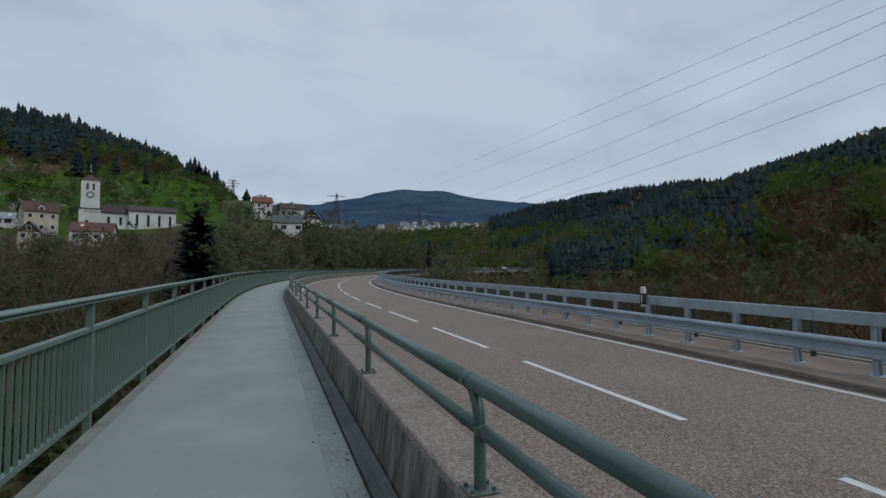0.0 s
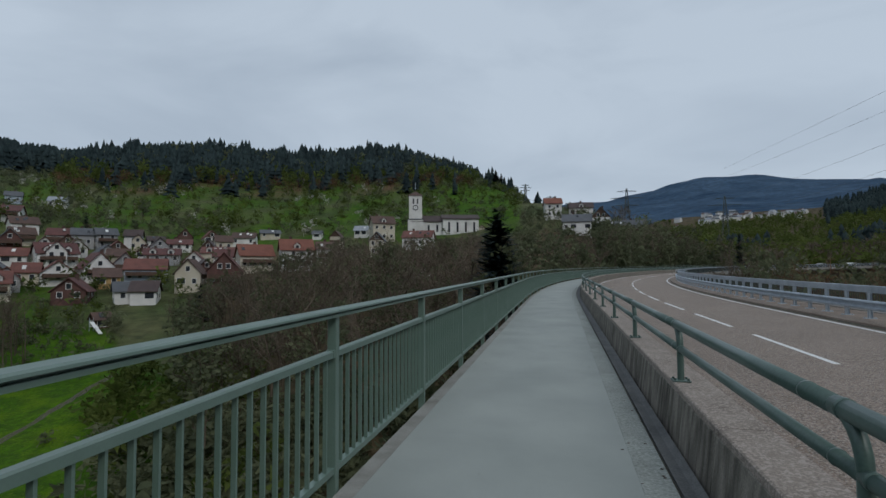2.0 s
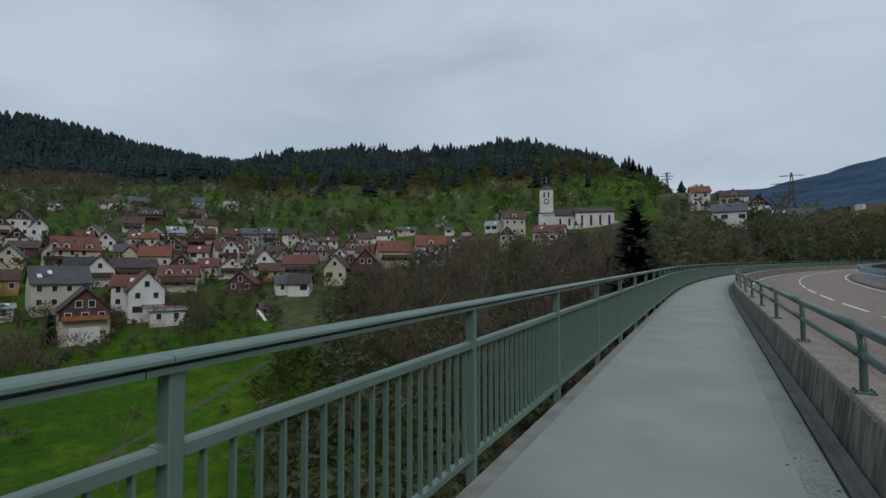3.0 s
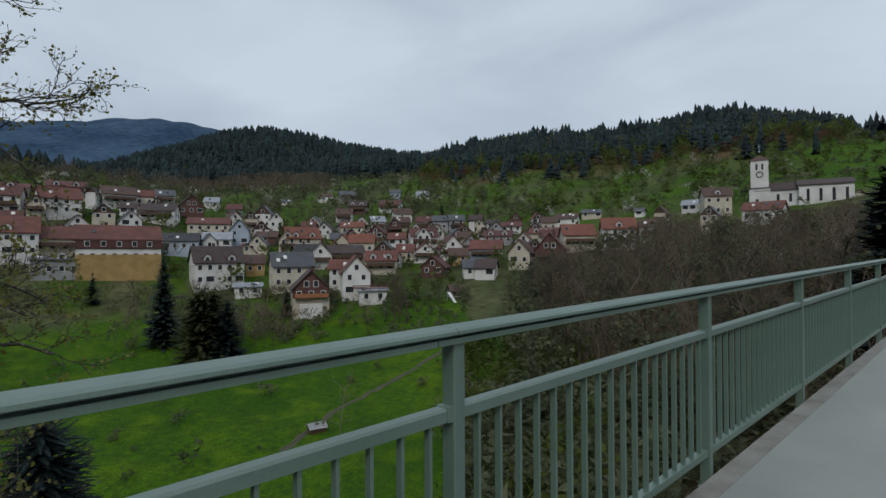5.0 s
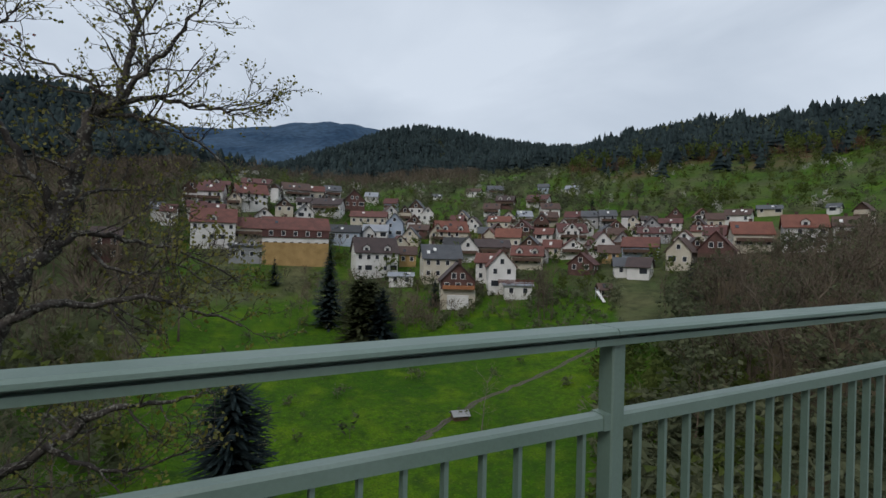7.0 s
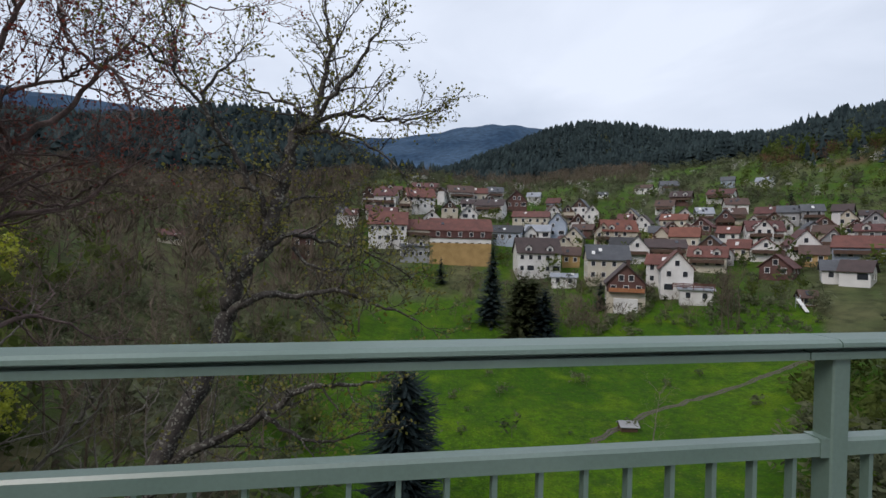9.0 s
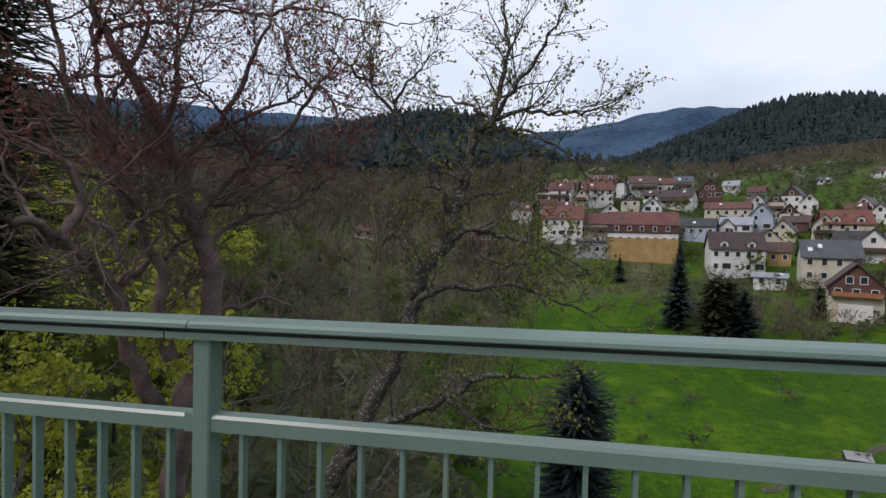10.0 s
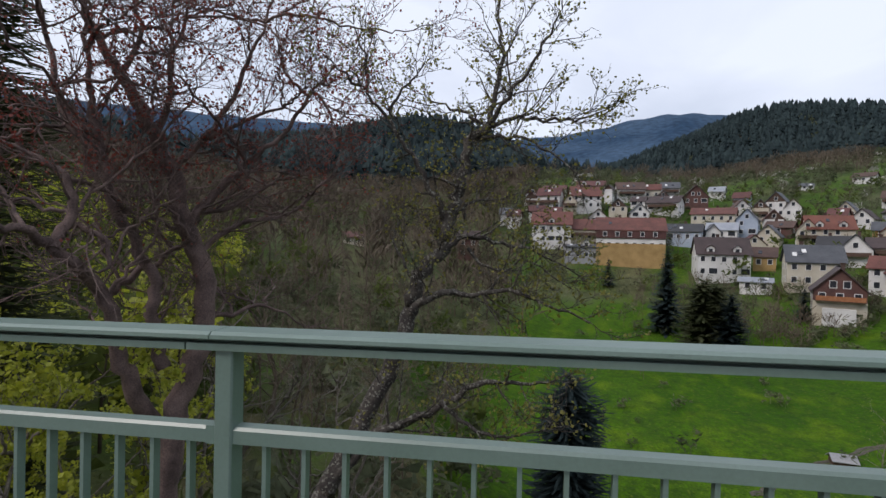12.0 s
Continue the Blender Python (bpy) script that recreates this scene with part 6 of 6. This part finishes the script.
# single dark conifers that stand out
def big_conifer(az, r, height, width, seed, label, shape=0.75, leaf=None, fine=1):
    rng = np.random.default_rng(seed)
    wood, green = Soup(), Soup()
    base = polar(az, r, -0.3)
    tube(wood, [base, base + np.array([0, 0, height * 0.98])], height * 0.014, 0.02, 7)
    whorls = int(height * 3.4)
    for t in range(whorls):
        u = (t + 0.5) / whorls
        z = height * (0.06 + 0.93 * u)
        ln = width * (1 - u) ** shape * (0.75 + 0.3 * rng.random()) + 0.12
        for j in range(14 * fine):
            a = rng.uniform(0, 2 * math.pi)
            d = np.array([math.cos(a), math.sin(a), rng.uniform(-0.35, 0.35)])
            L = ln * rng.uniform(0.6, 1.1)
            side = np.array([-math.sin(a), math.cos(a), 0])
            p = base + np.array([0, 0, z + rng.normal(0, 0.35)])
            n = 5 * fine
            for q in range(n):
                c = p + d * L * (q + 0.6) / n + np.array([0, 0, -0.05 * q * L / n])
                w = (0.19 * L * (1.15 - q / n) + 0.07) / fine
                drop = np.array([0, 0, -0.25 * w])
                e = d * L * 0.26 / fine
                green.add([c - e * 0.5, c + side * w + drop + e * rng.uniform(0, 0.6), c + e, c - side * w + drop + e * rng.uniform(0, 0.6)], [(0, 1, 2), (0, 2, 3)])
    th = tagged(new("spruce_tree"), label, "tree", "single conifers")
    mesh_part("trunk", tri_mesh("trunk", *wood.arrays(), [BARK]), th)
    mesh_part("crown", tri_mesh("crown", *green.arrays(), [leaf or NEEDLE]), th)


big_conifer(6.65, 76, 20.3, 5.0, 1, "tall dark spruce below the church", 0.38)
big_conifer(83.7, 39, 12.0, 3.5, 2, "dark dense conifer on the meadow below the bridge", 0.16, None, 2)
big_conifer(70.9, 95, 11.2, 4.4, 3, "dark pine at the meadow's edge", 0.28, PINE)
big_conifer(72.2, 94, 12.2, 4.4, 4, "dark pine at the meadow's edge", 0.28, PINE)
big_conifer(69.6, 92, 10.5, 3.2, 5, "dark pine at the meadow's edge", 0.45)
big_conifer(75.5, 104, 16.5, 3.8, 6, "tall slim spruce beside the brown-roofed house")
big_conifer(81.4, 131, 7, 2.0, 7, "small dark spruce below the long house")
big_conifer(64.0, 114, 6, 2.2, 8, "small dark conifer beside the chalet")
big_conifer(37.6, 118, 8, 2.6, 9, "dark conifer at the meadow's edge")
big_conifer(-17.1, 175, 17, 3.0, 10, "dark slim spruce beside the road's bend")
big_conifer(-30.5, 150, 15, 4.0, 11, "dark spruce in the valley")
big_conifer(142.4, 21, 26, 4.4, 12, "dark pine close to the bridge", 0.4, PINE, 3)
big_conifer(155, 18, 19, 3.8, 13, "dark pine close to the bridge", 0.5, PINE, 2)
big_conifer(47.5, 232, 8, 2.4, 14, "dark conifer among the gardens")
big_conifer(6.85, 470, 20, 6.5, 15, "dark spruce on the skyline")
big_conifer(6.25, 465, 18, 5.5, 16, "dark spruce on the skyline")

# ---- power line ----
def mast(az, r, height, label):
    th = tagged(new("power_mast"), label, "power mast", "power masts")
    w = height * 0.075
    for sx in (-1, 1):
        for sy in (-1, 1):
            bm = bmesh.new()
            rod(bm, (sx * w, sy * w, -2), (sx * 0.35, sy * 0.35, height), 0.24, 4)
            part("leg", bm, DARKRAIL, th)
    bm = bmesh.new()
    for i in range(9):
        u, v = i / 9, (i + 1) / 9
        a, b = w + (0.35 - w) * u, w + (0.35 - w) * v
        for s in (-1, 1):
            rod(bm, (-a, s * a, u * height), (b, s * b, v * height), 0.09, 3)
            rod(bm, (a, s * a, u * height), (-b, s * b, v * height), 0.09, 3)
            rod(bm, (s * a, -a, u * height), (s * b, b, v * height), 0.09, 3)
    part("lattice", bm, DARKRAIL, th, "crossed lattice bars")
    for z, L in ((0.72, 0.20), (0.84, 0.26), (0.95, 0.16)):
        bm = bmesh.new()
        for s in (-1, 1):
            rod(bm, (0, 0, height * z + 0.8), (s * L * height, 0, height * z), 0.16, 4)
            rod(bm, (0, 0, height * z - 0.2), (s * L * height, 0, height * z), 0.14, 4)
        part("cross_arm", bm, DARKRAIL, th)
    x, y = -r * math.sin(radians(az)), r * math.cos(radians(az))
    th.matrix_basis = pose(x, y, float(ground_height(x, y)), 0, 0, az + 12)
    return th


mast(-16.07, 500, 51, "grey lattice power mast standing in the valley")
mast(-7.0, 420, 47, "grey lattice power mast behind the trees")
mast(-1.2, 430, 26, "small grey power mast on the hill's shoulder")
mast(0.9, 440, 24, "small grey power mast on the hill's shoulder")
mast(3.6, 450, 20, "small grey power mast on the hill's shoulder")

FAR_MAST = Vector((138.4, 480.5))
ALONG = (Vector((121.0, 70.0)) - FAR_MAST).normalized()


def cable(*marks):
    """One hanging cable, from the far mast and on over the valley beside the bridge."""
    fit = np.polyfit([m[0] for m in marks], [m[1] for m in marks], 2)
    th = tagged(new("power_cable"), "thin dark overhead power cable", "cable", "overhead cables")
    side = (marks[0][1] % 3) - 1.5
    pts = []
    for i in range(45):
        d = 560 * i / 44
        q = FAR_MAST + ALONG * d
        pts.append((q.x + side, q.y, float(np.polyval(fit, d)) + 0.0105 * q.length))
    s = Soup()
    tube(s, pts, 0.05, 0.05, 4)
    mesh_part("strand", tri_mesh("strand", *s.arrays(), [ROOFS["slate"]]), th)


# cables: height over the deck at three distances from the far mast
cable((403.3, 61.8), (347.8, 65.2), (194.2, 74.7))
cable((411.9, 56.3), (352.7, 58.7), (174.2, 67.9))
cable((411.8, 52.7), (363.9, 51.4), (219.3, 51.0))
cable((411.5, 45.4), (363.6, 42.9), (260.0, 39.9))
cable((411.2, 39.5), (363.4, 37.0), (271.1, 35.0))


# ---- meadow hut, wayside slab, cars on the far bend ----
def meadow_hut(az, r, turn):
    x, y = -r * math.sin(radians(az)), r * math.cos(radians(az))
    th = tagged(new("meadow_hut"), "low grey weathered shed roof in the meadow", "shed")
    bm = bmesh.new()
    box(bm, -0.9, 0.9, -0.7, 0.7, -0.4, 0.55)
    part("wall", bm, TIMBER, th)
    bm = bmesh.new()
    gable_roof(bm, 1.8, 1.4, 0.55, 0.35, True, 0.2, 0.08)
    part("roof", bm, WALLS["grey"], th)
    th.matrix_basis = pose(x, y, float(ground_height(x, y)), 0, 0, az + turn)


# a narrow ditch across the meadow, with bare earth banks
marks = ((66.5, 52.0), (65.4, 54.3), (63.7, 58.2), (60.5, 63.9), (57.6, 69.5), (53.8, 74.4), (50.1, 80.7), (47.6, 85.5), (44.5, 93.0))
line = np.array([polar(a, r)[:2] for a, r in marks])
line = hermite(np.linspace(0, len(line) - 1, 60)[:, None], np.arange(len(line), dtype=float), lambda i: line[i[:, 0]])
drng = np.random.default_rng(23)
line = line + drng.normal(0, 0.12, line.shape)
side = np.gradient(line, axis=0)
side = np.stack([-side[:, 1], side[:, 0]], 1) / np.linalg.norm(side, axis=1)[:, None]
bm = bmesh.new()
rows = []
for off, lift in ((-0.42, 0.02), (-0.22, 0.10), (0.0, -0.02), (0.2, 0.11), (0.42, 0.02)):
    q = line + side * (off * drng.uniform(0.7, 1.3, (len(line), 1)))
    z = ground_height(q[:, 0], q[:, 1]) + lift
    rows.append([bm.verts.new((a, b, c)) for a, b, c in zip(q[:, 0], q[:, 1], z)])
for a, b in zip(rows, rows[1:]):
    for i in range(len(a) - 1):
        bm.faces.new((a[i], a[i + 1], b[i + 1], b[i]))
structure("ditch", bm, MOSS, "narrow dark ditch with earthy banks in the meadow", "ditch")
meadow_hut(60.48, 62.5, 20)
x, y = -117 * math.sin(radians(46.2)), 117 * math.cos(radians(46.2))
th = tagged(new("playground_slide"), "pale metal slide on the grassy slope", "slide")
bm = bmesh.new()
box(bm, -0.35, 0.35, -2.2, 2.2, -0.05, 0.0, Matrix.Translation((0, 0, 1.1)) @ Matrix.Rotation(radians(28), 4, "X"))
part("chute", bm, FRAMEW, th)
bm = bmesh.new()
for sx in (-0.35, 0.35):
    rod(bm, (sx, 1.9, -0.3), (sx, 1.9, 2.9), 0.05)
part("ladder", bm, STEEL, th)
th.matrix_basis = pose(x, y, float(ground_height(x, y)), 0, 0, 70)
house(45.9, 121, 2.6, 2.4, 1, 1.0, True, "brown", "brown", 20, name="garden_shed")


def car(s, off, material, label):
    th = tagged(new("car"), label, "car", "cars on the far bend")
    bm = bmesh.new()
    prof = [(-2.1, 0.35), (2.1, 0.35), (2.15, 0.75), (1.1, 0.92), (0.5, 1.42), (-1.2, 1.45), (-1.9, 1.0), (-2.15, 0.85)]
    a = [bm.verts.new((-0.85, y, z)) for y, z in prof]
    b = [bm.verts.new((0.85, y, z)) for y, z in prof]
    for i in range(len(prof)):
        j = (i + 1) % len(prof)
        bm.faces.new((a[i], a[j], b[j], b[i]))
    bm.faces.new(a[::-1])
    bm.faces.new(b)
    part("body", bm, material, th)
    bm = bmesh.new()
    box(bm, -0.87, 0.87, -1.1, 0.55, 0.98, 1.32)
    part("side_windows", bm, GLASS, th)
    for y in (-1.35, 1.35):
        for x in (-0.78, 0.78):
            bm = bmesh.new()
            rod(bm, (x - 0.1, y, 0.33), (x + 0.1, y, 0.33), 0.33, 14)
            part("wheel", bm, ROOFS["black"], th)
    th.matrix_basis = at_path(s, off, ROAD_Z)


car(206, 4.0, FRAMEW, "white car on the far bend of the road")
car(226, 4.0, WALLS["grey"], "grey car on the far bend of the road")
car(238, 7.0, FRAMEW, "white car on the far bend of the road")


# bits of leaf and grit lying on the footway
rng = np.random.default_rng(17)
litter = Soup()
for i in range(130):
    s = rng.uniform(1.5, 22)
    off = 0.90 - abs(rng.normal(0, 0.28)) if rng.random() < 0.7 else rng.uniform(-1.3, 0.9)
    p = np.array(path(s, off, 0.004)[0])
    a = rng.uniform(0, 6.28)
    L = rng.uniform(0.008, 0.022)
    u, w = np.array([math.cos(a), math.sin(a), 0]) * L, np.array([-math.sin(a), math.cos(a), 0]) * L * 0.5
    litter.add([p - u, p + w + np.array([0, 0, 0.004]), p + u, p - w], [(0, 3, 1), (3, 2, 1), (0, 1, 2), (0, 2, 3)])
tagged(new("leaf_litter", tri_mesh("leaf_litter", *litter.arrays(), [TIMBER])), "scattered dry leaf bits and grit on the footway", "litter", kind="stuff")
